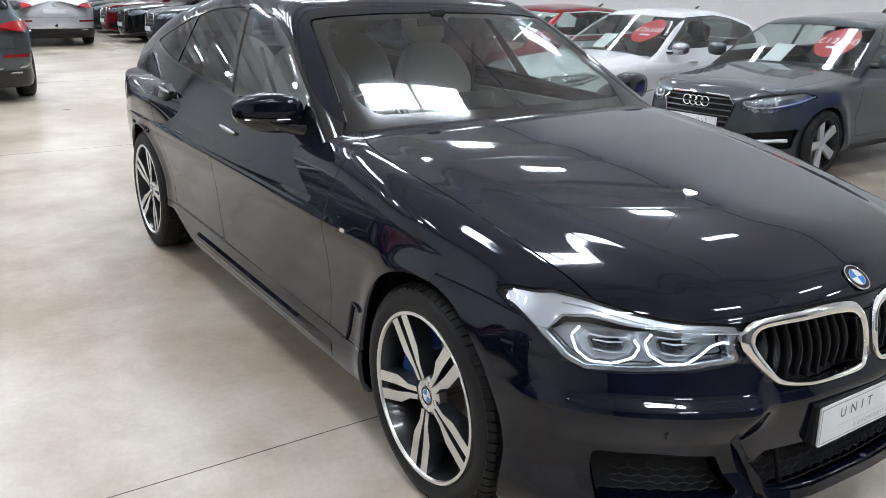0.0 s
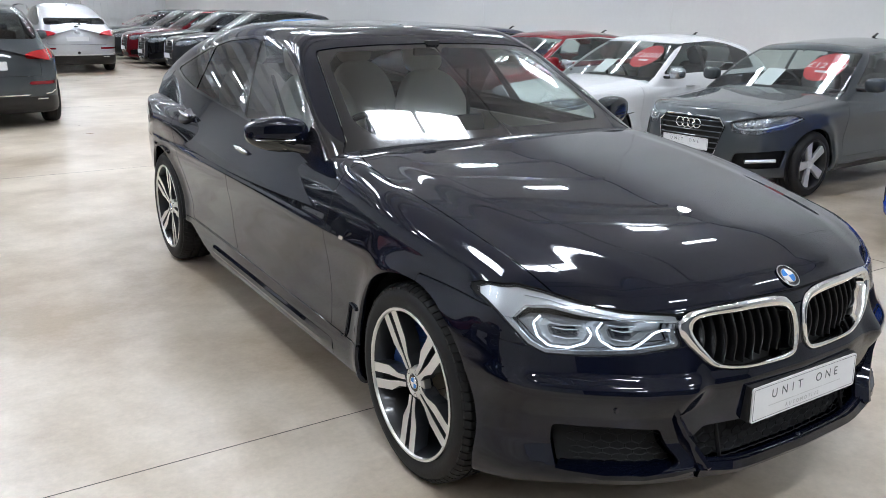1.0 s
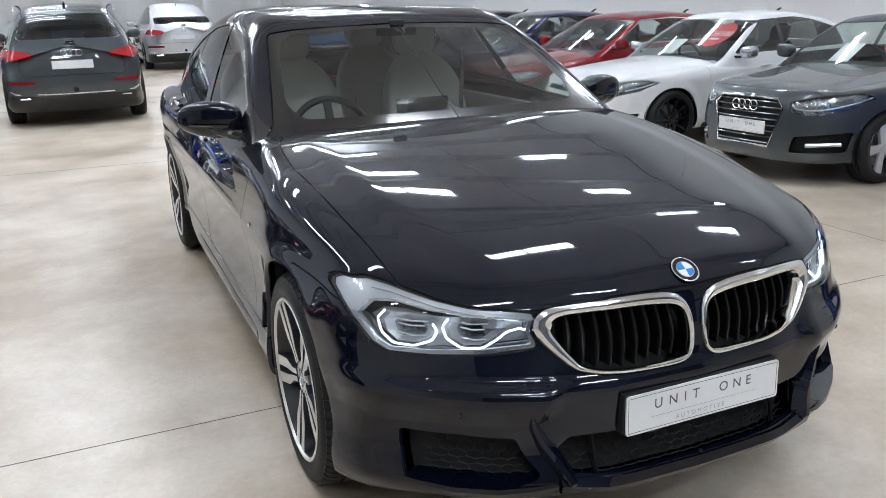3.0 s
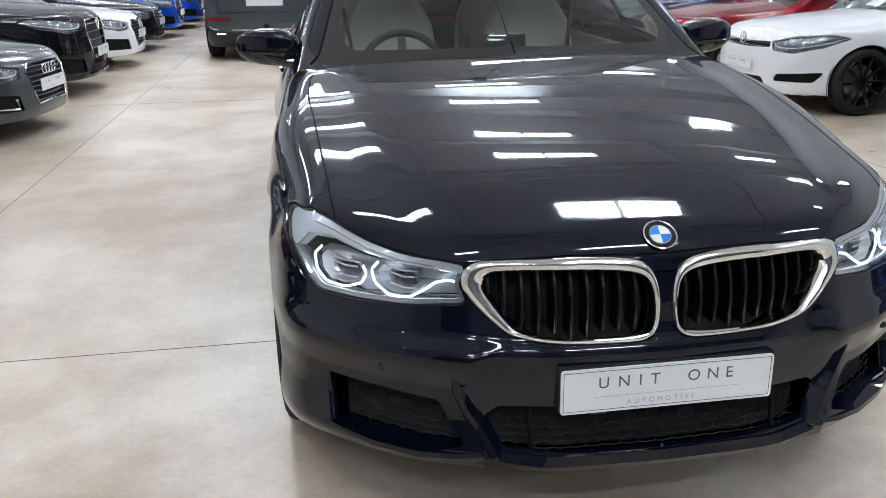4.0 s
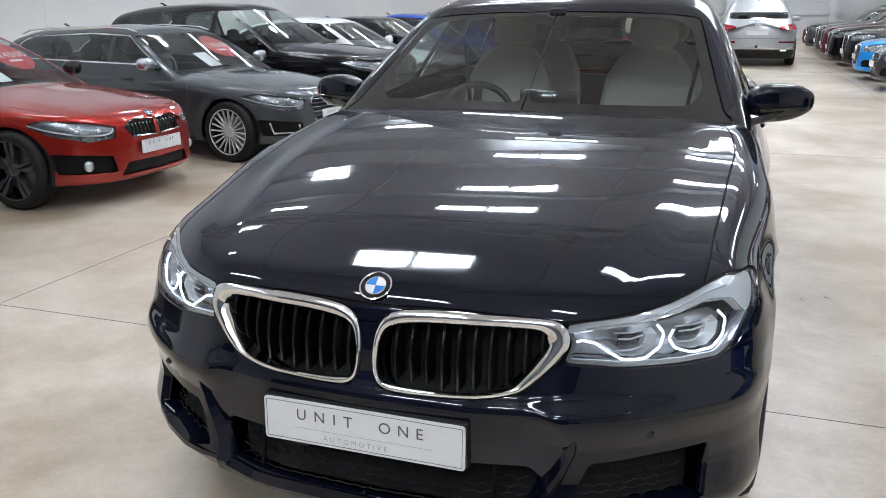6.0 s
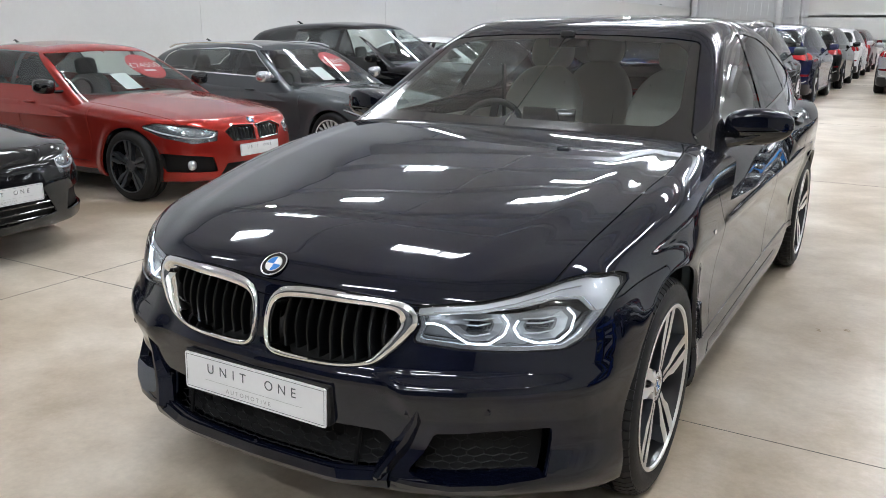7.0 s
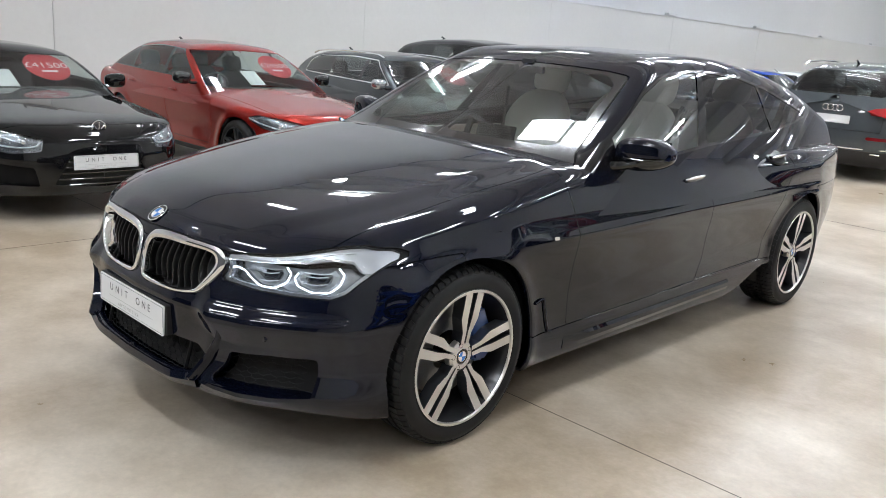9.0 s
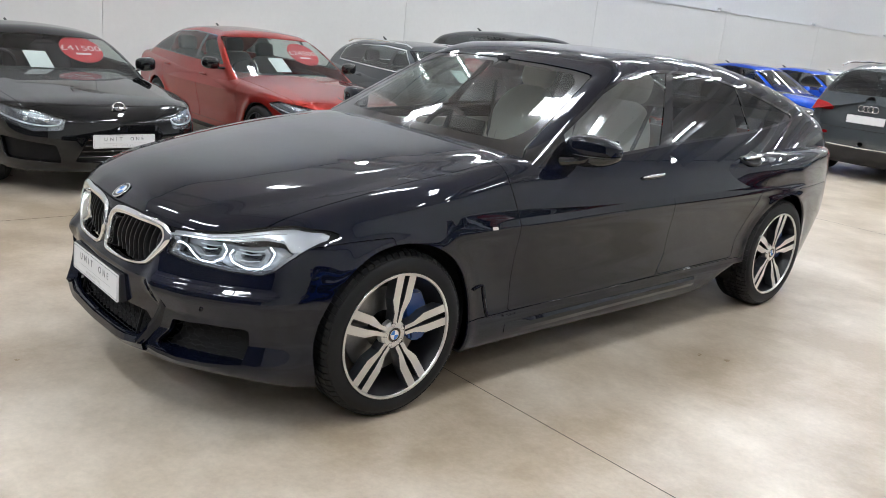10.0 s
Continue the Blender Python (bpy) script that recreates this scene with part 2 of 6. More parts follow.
def put(name, sheets, material, parent, label="", lip=0.0):
    """Makes one mesh of sheets, with the surface's own normals and edges folded inwards by lip."""
    V, loops, F = [], [], []
    for s in sheets:
        o = len(V)
        V.extend(s.V.tolist())
        for f in s.F:
            F.append(tuple(i + o for i in f))
            loops.extend(s.N[i].tolist() for i in f)
        if lip:
            inner = {}
            for i, j in s.rim():
                if abs(s.V[i][0]) < 1e-4 and abs(s.V[j][0]) < 1e-4:
                    continue
                for k in (i, j):
                    if k not in inner:
                        inner[k] = len(V)
                        V.append((s.V[k] - s.N[k] * lip).tolist())
                F.append((j + o, i + o, inner[i], inner[j]))
                loops.extend([(0, 0, 0)] * 4)
    me = bpy.data.meshes.new(name)
    me.from_pydata(V, [], F)
    me.shade_smooth()
    me.normals_split_custom_set(loops)
    me.materials.append(material)
    ob = new(name, me)
    if parent is not None:
        ob.parent = parent
    return tagged(ob, label) if label else ob


def both(name, sheet, material, parent, label="", lip=0.0):
    """A part on either side of the car."""
    return put(name, [sheet], material, parent, label, lip), put(name, [sheet.flip()], material, parent, label, lip)


def whole(name, sheet, material, parent, label="", lip=0.0):
    return put(name, [sheet, sheet.flip()], material, parent, label, lip)


def scattered(name, sheet, material, parent):
    """Every separate patch of a sheet as a part of its own, on either side."""
    for s in sheet.pieces():
        if len(s.F) > 2:
            both(name, s, material, parent)


def shell(F, y0, y1, z0, nose, length, tail, turn, low=-90.0, fine=None):
    """Half a closed surface F = 0, found along rays from a spine that runs from y0 to y1 at the height z0."""
    rows = []
    for i in range(nose):
        a = math.pi / 2 * (i + 0.02) / nose
        rows.append((y0, -math.cos(a), math.sin(a)))
    for i in range(length):
        rows.append((y0 + (y1 - y0) * i / (length - 1), 0.0, 1.0))
    for i in range(1, tail):
        a = math.pi / 2 * (1 - (i - 0.02) / tail)
        rows.append((y1, math.cos(a), math.sin(a)))
    th = np.radians(np.linspace(low, 90, turn) if fine is None else np.concatenate([np.linspace(low, fine[0], turn // 3, endpoint=False), np.linspace(fine[0], fine[1], turn - 2 * (turn // 3), endpoint=False), np.linspace(fine[1], 90, turn // 3)]))
    O = np.array([[(0, y, z0)] * turn for y, _, _ in rows])
    D = np.array([[(s * math.cos(t), c, s * math.sin(t)) for t in th] for _, c, s in rows])
    lo, hi = np.zeros(O.shape[:2]), np.full(O.shape[:2], 3.0)
    for _ in range(34):
        m = (lo + hi) / 2
        P = O + D * m[..., None]
        inside = F(P[..., 0], P[..., 1], P[..., 2]) < 0
        lo, hi = np.where(inside, m, lo), np.where(inside, hi, m)
    P = (O + D * lo[..., None]).reshape(-1, 3)
    P[np.abs(P[:, 0]) < 1e-4, 0] = 0
    N = normals(F, P)
    n, fs = len(rows), []
    for i in range(n - 1):
        for j in range(turn - 1):
            a = i * turn + j
            fs.append((a, a + turn, a + turn + 1, a + 1))
    return Sheet(P, N, fs)


def normals(F, P, h=0.003):
    x, y, z = P[:, 0], P[:, 1], P[:, 2]
    N = np.stack([F(x + h, y, z) - F(x - h, y, z), F(x, y + h, z) - F(x, y - h, z), F(x, y, z + h) - F(x, y, z - h)], 1)
    N[np.abs(x) < 1e-4, 0] = 0
    return N / (np.linalg.norm(N, axis=1, keepdims=True) + 1e-12)


def outward(sheet):
    """Turns the faces to agree with the normals."""
    if sheet.F:
        f = sheet.F[len(sheet.F) // 2]
        a, b, c = (sheet.V[i] for i in f[:3])
        if np.dot(np.cross(b - a, c - a), sheet.N[f[0]]) < 0:
            sheet.F = [g[::-1] for g in sheet.F]
    return sheet
# ---------------------------------------------------------------- the hall
XL, XR, YF, YB, EAVE, RIDGE_Z = -9.6, 9.2, -12.0, 42.0, 6.4, 6.75
M_FLOOR = mat("polished_concrete", (0.45, 0.40, 0.33), 0.28)
M_WALL = grain(mat("white_wall_panel", (0.67, 0.67, 0.655), 0.55), 14, 0.03, 0.06, 0.0, 0.4)
M_CLAD = grain(mat("white_cladding", (0.68, 0.69, 0.70), 0.45), 10, 0.04, 0.08, 0.0, 0.5)
M_ROOFSHEET = grain(mat("roof_liner_sheet", (0.84, 0.84, 0.85), 0.55), 10, 0.08, 0.08, 0.0, 0.5)
M_FRAME = grain(mat("grey_steel_frame", (0.66, 0.67, 0.68), 0.5), 20, 0.1, 0.1)
M_ENDWALL = grain(mat("dark_end_wall", (0.10, 0.105, 0.115), 0.5), 12, 0.1, 0.1)
M_JOINT = mat("joint_filler", (0.09, 0.08, 0.07), 0.8)
M_ROOFLIGHT = glow("daylit_rooflight", (0.95, 0.98, 1.0), 44.0)
M_UPLIGHT = glow("uplight_glow", (1.0, 0.98, 0.95), 120.0)
M_BAYLAMP = glow("bay_lamp_lens", (1.0, 0.98, 0.95), 30.0)


def setting(name, bm, material, label):
    return tagged(part(name, bm, material), label, kind="structure")


def slope(x):
    """The roof's height over x."""
    mid = (XL + XR) / 2
    return RIDGE_Z - (RIDGE_Z - EAVE) * abs(x - mid) / (XR - mid)


def hall():
    b = bsdf(M_FLOOR)
    pos = node(M_FLOOR, "ShaderNodeTexCoord")
    n1 = node(M_FLOOR, "ShaderNodeTexNoise", Scale=0.62, Detail=6.0, Roughness=0.56, Distortion=0.5)
    n2 = node(M_FLOOR, "ShaderNodeTexNoise", Scale=1.9, Detail=9.0, Roughness=0.66)
    for n in (n1, n2):
        join(M_FLOOR, pos.outputs["Object"], n.inputs["Vector"])
    ramp = M_FLOOR.node_tree.nodes.new("ShaderNodeValToRGB")
    ramp.color_ramp.elements[0].position, ramp.color_ramp.elements[1].position = 0.41, 0.60
    ramp.color_ramp.elements[0].color, ramp.color_ramp.elements[1].color = (0.375, 0.298, 0.208, 1), (0.66, 0.585, 0.485, 1)
    mix = M_FLOOR.node_tree.nodes.new("ShaderNodeMath")
    mix.operation = "MULTIPLY_ADD"
    mix.inputs[1].default_value, mix.inputs[2].default_value = 0.6, 0.0
    add = M_FLOOR.node_tree.nodes.new("ShaderNodeMath")
    add.operation = "MULTIPLY_ADD"
    add.inputs[1].default_value = 0.4
    join(M_FLOOR, n1.outputs["Fac"], mix.inputs[0])
    join(M_FLOOR, n2.outputs["Fac"], add.inputs[0])
    join(M_FLOOR, mix.outputs[0], add.inputs[2])
    join(M_FLOOR, add.outputs[0], ramp.inputs[0])
    n3 = node(M_FLOOR, "ShaderNodeTexNoise", Scale=38.0, Detail=6.0, Roughness=0.7)
    join(M_FLOOR, pos.outputs["Object"], n3.inputs["Vector"])
    speck = node(M_FLOOR, "ShaderNodeMapRange")
    speck.inputs["From Min"].default_value, speck.inputs["From Max"].default_value = 0.3, 0.7
    speck.inputs["To Min"].default_value, speck.inputs["To Max"].default_value = 0.92, 1.07
    join(M_FLOOR, n3.outputs["Fac"], speck.inputs["Value"])
    tone = M_FLOOR.node_tree.nodes.new("ShaderNodeVectorMath")
    tone.operation = "SCALE"
    join(M_FLOOR, ramp.outputs[0], tone.inputs[0])
    join(M_FLOOR, speck.outputs[0], tone.inputs["Scale"])
    join(M_FLOOR, tone.outputs[0], b.inputs["Base Color"])
    rr = node(M_FLOOR, "ShaderNodeMapRange")
    rr.inputs["From Min"].default_value, rr.inputs["From Max"].default_value = 0.3, 0.7
    rr.inputs["To Min"].default_value, rr.inputs["To Max"].default_value = 0.27, 0.37
    join(M_FLOOR, n2.outputs["Fac"], rr.inputs["Value"])
    join(M_FLOOR, rr.outputs[0], b.inputs["Roughness"])

    bm = bmesh.new()
    box(bm, XL - 0.2, XR + 0.2, YF - 0.2, YB + 0.2, -0.2, 0)
    setting("floor", bm, M_FLOOR, "pale buff power-floated concrete floor with sawn joints")
    bm = bmesh.new()
    for y in (-5.5, 0.515, 6.5, 12.5, 18.5, 24.5, 30.5):
        box(bm, XL, XR, y - 0.0019, y + 0.0019, 0.0002, 0.0012)
    for x in (-8.5, -2.69, 3.1):
        box(bm, x - 0.0017, x + 0.0017, YF, YB, 0.0004, 0.0014)
    setting("floor_joint", bm, M_JOINT, "thin dark sawn joints in the concrete")
    # walls: a lower lining of smooth panels, cladding above
    for name, x, s in (("wall_west", XL, -1), ("wall_east", XR, 1)):
        bm = bmesh.new()
        box(bm, min(x, x + s * 0.2), max(x, x + s * 0.2), YF, YB, 0, EAVE)
        wall = setting(name, bm, M_CLAD, "white painted hall wall")
        top = 2.62 if s < 0 else 5.9
        y = YF - 2.66 + 0.0
        while y < YB:
            bm = bmesh.new()
            box(bm, min(x - s * 0.06, x - s * 0.002), max(x - s * 0.06, x - s * 0.002), max(YF, y) + 0.003, min(YB, y + 5.7) - 0.003, 0, top)
            part("lining_panel", bm, M_WALL, wall)
            y += 5.7
        if s < 0:
            bm = bmesh.new()
            box(bm, x, x + 0.09, YF, YB, top, top + 0.03)
            part("ledge", bm, M_CLAD, wall)
            for k in range(9):
                bm = bmesh.new()
                box(bm, x + 0.02, x + 0.14, 2.0 + 5.7 * k, 2.5 + 5.7 * k, top + 0.03, top + 0.09)
                part("bracket", bm, M_FRAME, wall)
    bm = bmesh.new()
    box(bm, XL - 0.2, XR + 0.2, YB, YB + 0.2, 0, RIDGE_Z)
    gable = setting("wall_north", bm, M_CLAD, "white clad gable wall")
    k = 0
    x = XL + 0.1
    while x < XR:
        bm = bmesh.new()
        box(bm, x, x + 0.09, YB - 0.035, YB - 0.002, 0, 6.0)
        part("cladding_rib", bm, M_CLAD, gable)
        x += 0.33
    for z in (1.1, 2.2, 3.3, 4.4):
        bm = bmesh.new()
        box(bm, XL, XR, YB - 0.14, YB - 0.04, z, z + 0.10)
        part("cladding_rail", bm, M_CLAD, gable)
    for x in (-9.3, -5.2, -4.4, 0.5, 5.2):
        bm = bmesh.new()
        box(bm, x - 0.14, x + 0.14, YB - 0.4, YB - 0.15, 0, 6.1)
        part("gable_post", bm, M_CLAD, gable)
    bm = bmesh.new()
    box(bm, -3.9, 0.3, YB - 0.14, YB - 0.05, 0, 4.4)
    part("shutter_door", bm, M_WALL, gable)
    # unseen closing wall, kept dark so the bumper mirrors less light
    bm = bmesh.new()
    box(bm, XL - 0.2, XR + 0.2, YF - 0.2, YF, 0, RIDGE_Z)
    setting("wall_south", bm, M_ENDWALL, "unseen plain wall that closes the hall, dark to keep reflections low")
    # roof in two slopes
    mid = (XL + XR) / 2
    bm = bmesh.new()
    for x0, x1 in ((XL, mid), (mid, XR)):
        v = [bm.verts.new(p) for p in ((x0, YF, slope(x0) + 0.03), (x1, YF, slope(x1) + 0.03), (x1, YB, slope(x1) + 0.03), (x0, YB, slope(x0) + 0.03))]
        w = [bm.verts.new(q.co + Vector((0, 0, 0.1))) for q in v]
        bm.faces.new(v)
        bm.faces.new(w[::-1])
        for k in range(4):
            bm.faces.new((v[k], v[(k + 1) % 4], w[(k + 1) % 4], w[k]))
    setting("ceiling", bm, M_ROOFSHEET, "grey profiled roof lining")
    bm = bmesh.new()
    for k in range(9):
        y = -6.0 + 6.0 * k
        for x0, x1 in ((XL, mid), (mid, XR)):
            v = [Vector((x0, y, slope(x0) - 0.2)), Vector((x1, y, slope(x1) - 0.2))]
            d = v[1] - v[0]
            m = Matrix.Translation((v[0] + v[1]) / 2) @ d.to_track_quat("X", "Z").to_matrix().to_4x4()
            box(bm, -d.length / 2, d.length / 2, -0.09, 0.09, -0.2, 0.2, m=m)
    setting("portal_frame", bm, M_FRAME, "grey steel portal frames")
    bm = bmesh.new()
    for y in (-8.0, -5.6, -1.4, 0.6, 5.2, 6.6, 8.5, 10.3, 12.4, 14.6, 16.0, 18.5, 21.5, 24.0, 27.5, 33.0, 36.5):
        for x0, x1 in ((XL, mid), (mid, XR)):
            d = Vector((x1, y, slope(x1) - 0.07)) - Vector((x0, y, slope(x0) - 0.07))
            m = Matrix.Translation(((x0 + x1) / 2, y, (slope(x0) + slope(x1)) / 2 - 0.07)) @ d.to_track_quat("X", "Z").to_matrix().to_4x4()
            box(bm, -d.length / 2, d.length / 2, -0.035, 0.035, -0.08, 0.08, m=m)
    for x in (mid - 4.9, mid - 0.0, mid + 4.9):
        box(bm, x - 0.02, x + 0.02, YF, YB, slope(x) - 0.12, slope(x) - 0.08)
    setting("purlin", bm, M_FRAME, "thin steel purlins under the roof")


hall()


def rooflight(y, x0, x1, wide=0.32):
    """A strip of translucent profiled sheet in the roof slope."""
    n = 7
    bm = bmesh.new()
    ring = []
    for i in range(n * 4 + 1):
        yy = y - wide / 2 + wide * i / (n * 4)
        dz = 0.012 if i % 4 in (1, 2) else 0.0
        ring.append([bm.verts.new((x, yy, slope(x) - 0.005 + dz)) for x in (x0, x1)])
    for a, b in zip(ring, ring[1:]):
        bm.faces.new((a[0], a[1], b[1], b[0]))
    return tagged(part("rooflight", bm, M_ROOFLIGHT), "translucent ribbed rooflight sheet glowing with daylight", "rooflight", "rooflights", "structure")


# rows at y -9.6 and -7.2 are unseen, added to light the front floor and bumper
for y in (-9.6, -7.2, -3.6, 2.85, 7.75, 9.25, 11.5, 13.3):
    for x0, x1 in ((-3.32, -2.42), (-2.33, -1.43), (1.43, 2.33), (2.42, 3.32)):
        rooflight(y, x0, x1, 0.34 if y < 7 else 0.22)
for y in (-2.2, 3.1, 4.95, 7.75, 10.2, 12.6):
    for x0, x1 in ((-7.4, -6.4), (6.4, 7.4)):
        rooflight(y, x0, x1, 0.22)
# longer, narrower sheets assumed in the far bays, added to brighten the far hall
for k in range(8):
    for x0, x1 in ((-7.6, -6.2), (-3.5, -2.42), (-2.33, -1.25), (1.25, 2.33), (2.42, 3.5), (6.2, 7.6)):
        rooflight(15.6 + 3.2 * k, x0, x1, 0.14)


def bay_lamp(x, y, z):
    """A round pendant lamp on a cable."""
    bm = bmesh.new()
    lathe(bm, [(0.22, 0.02), (0.20, 0.05), (0.10, 0.055), (0.09, 0.065)], 24, "z", (x, y, z))
    lamp = tagged(part("bay_lamp", bm, M_FRAME), "round pendant hall lamp hung on a cable", "lamp", "hall lamps")
    # assumed glowing band on the shade, added to throw light up at the ceiling
    bm = bmesh.new()
    lathe(bm, [(0.09, 0.065), (0.05, 0.09), (0.0, 0.105), (-0.012, 0.105)], 24, "z", (x, y, z))
    part("uplight_band", bm, M_UPLIGHT, lamp, "glowing upper band, added to light the ceiling")
    bm = bmesh.new()
    lathe(bm, [(-0.008, 0.0), (-0.012, 0.09), (-0.004, 0.10)], 24, "z", (x, y, z))
    part("lens", bm, M_BAYLAMP, lamp)
    bm = bmesh.new()
    tube(bm, [(x, y, z + 0.16), (x, y, slope(x))], 0.006, 6)
    part("cable", bm, M_FRAME, lamp)


# the pair at y -4 is unseen, added for more light on the ceiling
for y in (-4.0, 4.1, 12.0, 20.0):
    bay_lamp(6.3, y, 4.5)
    bay_lamp(-5.8, y, 4.5)
# ---------------------------------------------------------------- the dark blue hatchback in the middle
W_PLAN = crv([(-0.9, 0.938), (-0.4, 0.950), (0, 0.948), (0.6, 0.938), (1.6, 0.938), (2.5, 0.942), (3.07, 0.95), (3.5, 0.94), (4.2, 0.90)], 0.2)
SIDE = crv([(0.15, -0.05), (0.24, -0.022), (0.31, -0.018), (0.36, -0.030), (0.5, -0.034), (0.62, -0.022), (0.735, 0.0), (0.76, -0.002), (0.86, -0.022), (0.96, -0.050), (1.05, -0.088), (1.2, -0.15), (1.4, -0.3)], 0.022)
HOOD = crv([(-1.0, 0.715), (-0.80, 0.793), (-0.72, 0.823), (-0.60, 0.868), (-0.53, 0.891), (-0.434, 0.911), (-0.28, 0.938), (0.02, 0.984), (0.27, 1.018), (0.64, 1.058), (0.9, 1.058), (2.0, 1.04), (3.0, 1.05), (3.5, 1.045), (4.0, 1.02), (4.3, 0.98)], 0.045)
NOSE = crv([(0.176, -0.794), (0.236, -0.837), (0.268, -0.87), (0.296, -0.882), (0.326, -0.87), (0.386, -0.847), (0.466, -0.854), (0.556, -0.86), (0.596, -0.832), (0.676, -0.817), (0.756, -0.797), (0.806, -0.767), (0.876, -0.692), (1.006, -0.492)], 0.009)
PLAN = crv([(-0.2, 0.006), (0, 0), (0.26, 0.010), (0.46, 0.052), (0.6, 0.115), (0.72, 0.200), (0.80, 0.272), (0.86, 0.335), (0.90, 0.395), (0.93, 0.465), (0.95, 0.61), (0.97, 0.95)], 0.022)
TAIL = crv([(0.15, 3.93), (0.3, 4.03), (0.45, 4.15), (0.55, 4.19), (0.75, 4.18), (0.95, 4.15), (1.1, 4.17), (1.2, 4.1)], 0.04)
TAILPLAN = crv([(-0.3, 0.02), (0, 0), (0.4, 0.04), (0.62, 0.11), (0.78, 0.22), (0.87, 0.38), (0.93, 0.75)], 0.05)
BEND = crv([(-0.9, 0.052), (-0.5, 0.040), (-0.3, 0.031), (0, 0.020), (0.5, 0.014), (1.5, 0.015)], 0.15)
RIDGE = crv([(-0.8, 0.44), (-0.5, 0.56), (-0.2, 0.64), (0.3, 0.675), (0.7, 0.66)], 0.1)


def hero_low(x, y, z):
    """The lower body: sides, bonnet, nose and tail in one."""
    a = np.abs(x)
    arch = 0.012 * np.exp(-((np.minimum(np.hypot(y, z - 0.352), np.hypot(y - 3.07, z - 0.352)) - 0.385) / 0.045) ** 2)
    crease = 0.006 * np.exp(-((z - (0.75 + 0.012 * y)) / 0.016) ** 2) * step(y, 0.2, 0.9)
    haunch = 0.05 * step(y, 2.2, 3.0) * step(z, 0.75, 0.95) * (1 - step(z, 0.98, 1.15))
    tuck = 0.088 * step(z, 0.60, 0.82) * (1 - step(y, -0.40, 0.30))
    side = a - (W_PLAN(y) + SIDE(z) + arch + crease + haunch - tuck - 0.06 * step(y, 3.3, 3.9) * (1 - step(z, 0.42, 0.75)))
    bend = BEND(y) * (0.75 * (a / 0.6) ** 2 + 0.25 * (a / 0.6) ** 4)
    power = 0.007 * step(a, RIDGE(y) - 0.05, RIDGE(y) + 0.06) * (1 - step(y, 0.3, 0.8))
    top = (z - (HOOD(y) - bend - power)) * 0.95
    fold = 0.566 - 0.034 * step(a, 0.40, 0.50)
    crest = 0.028 * step(a, 0.36, 0.48) * -smax(-np.clip((0.66 - z) / (0.66 - fold), 0, 1), -np.clip((z - fold + 0.07) / 0.07, 0, 1), 0.3)
    nose = (NOSE(z) + PLAN(a) - crest - y) * 0.85
    tail = y - (TAIL(z) - TAILPLAN(a))
    f = smax(smax(side, top, 0.085), tail, 0.08)
    f = smax(f, nose, 0.032 + 0.053 * step(a, 0.5, 0.8))
    return smax(f, (0.2 + 0.035 * (1 - step(y, -0.7, -0.3)) + 0.03 * step(y, 3.3, 4.0) + 0.13 * step(y, 2.15, 2.68) * (1 - step(y, 2.9, 3.3))) - z, 0.03)


GH_PLAN = crv([(0.2, 0.80), (0.7, 0.850), (1.2, 0.884), (1.8, 0.890), (2.4, 0.874), (3.0, 0.845), (3.5, 0.79), (4.0, 0.72)], 0.2)
ROOF = crv([(0.8, 1.40), (1.2, 1.468), (1.5, 1.500), (1.9, 1.530), (2.3, 1.532), (2.7, 1.50), (3.1, 1.440), (3.5, 1.358), (3.85, 1.245), (4.1, 1.16)], 0.15)


def hero_high(x, y, z):
    """The cabin: windscreen, roof and side glass in one."""
    a = np.abs(x)
    side = (a - (GH_PLAN(y) - 0.43 * (z - 1.0) - 0.16 * (z - 1.0) ** 2)) * 0.9
    top = z - (ROOF(y) - 0.022 * (a / 0.6) ** 2)
    front = ((0.642 + 0.2 * a * a) + (z - 1.040) * 1.82 - y) * 0.48
    back = (y - 4.10 + 0.25 * a * a) * 0.9
    f = smax(side, top, 0.10)
    f = smax(f, front, 0.05)
    return smax(f, back, 0.05)


ARCH_R = 0.392


def circle(y0, z0, r):
    return lambda x, y, z: np.hypot(y - y0, z - z0) - r


def yz(poly, r=0.0):
    return lambda x, y, z: polydist(y, z, poly, r)


def xz(poly, r=0.0, back=-0.1):
    return lambda x, y, z: np.maximum(polydist(x, z, poly, r), y - back)


KIDNEY = [(0.434, 0.763), (0.371, 0.767), (0.213, 0.770), (0.085, 0.764), (0.040, 0.749), (0.020, 0.715), (0.013, 0.660), (0.020, 0.602), (0.038, 0.580), (0.079, 0.574), (0.210, 0.576), (0.306, 0.583), (0.358, 0.594), (0.380, 0.606), (0.418, 0.642), (0.450, 0.676), (0.472, 0.713), (0.462, 0.746)]
KIDNEY_IN = [(0.416, 0.733), (0.390, 0.743), (0.212, 0.743), (0.083, 0.733), (0.046, 0.720), (0.031, 0.690), (0.028, 0.632), (0.034, 0.602), (0.053, 0.590), (0.211, 0.588), (0.306, 0.596), (0.352, 0.609), (0.371, 0.630), (0.400, 0.666), (0.428, 0.708)]
LAMP = [(0.456, 0.754), (0.476, 0.711), (0.459, 0.666), (0.578, 0.654), (0.7, 0.647), (0.795, 0.646), (0.83, 0.666), (0.86, 0.721), (0.869, 0.754), (0.866, 0.784), (0.845, 0.804), (0.8, 0.818), (0.76, 0.812), (0.72, 0.798), (0.678, 0.785), (0.61, 0.771), (0.503, 0.761)]
DUCT = [(0.785, 0.438), (0.653, 0.436), (0.53, 0.426), (0.505, 0.371), (0.472, 0.322), (0.54, 0.3), (0.66, 0.29), (0.785, 0.296)]
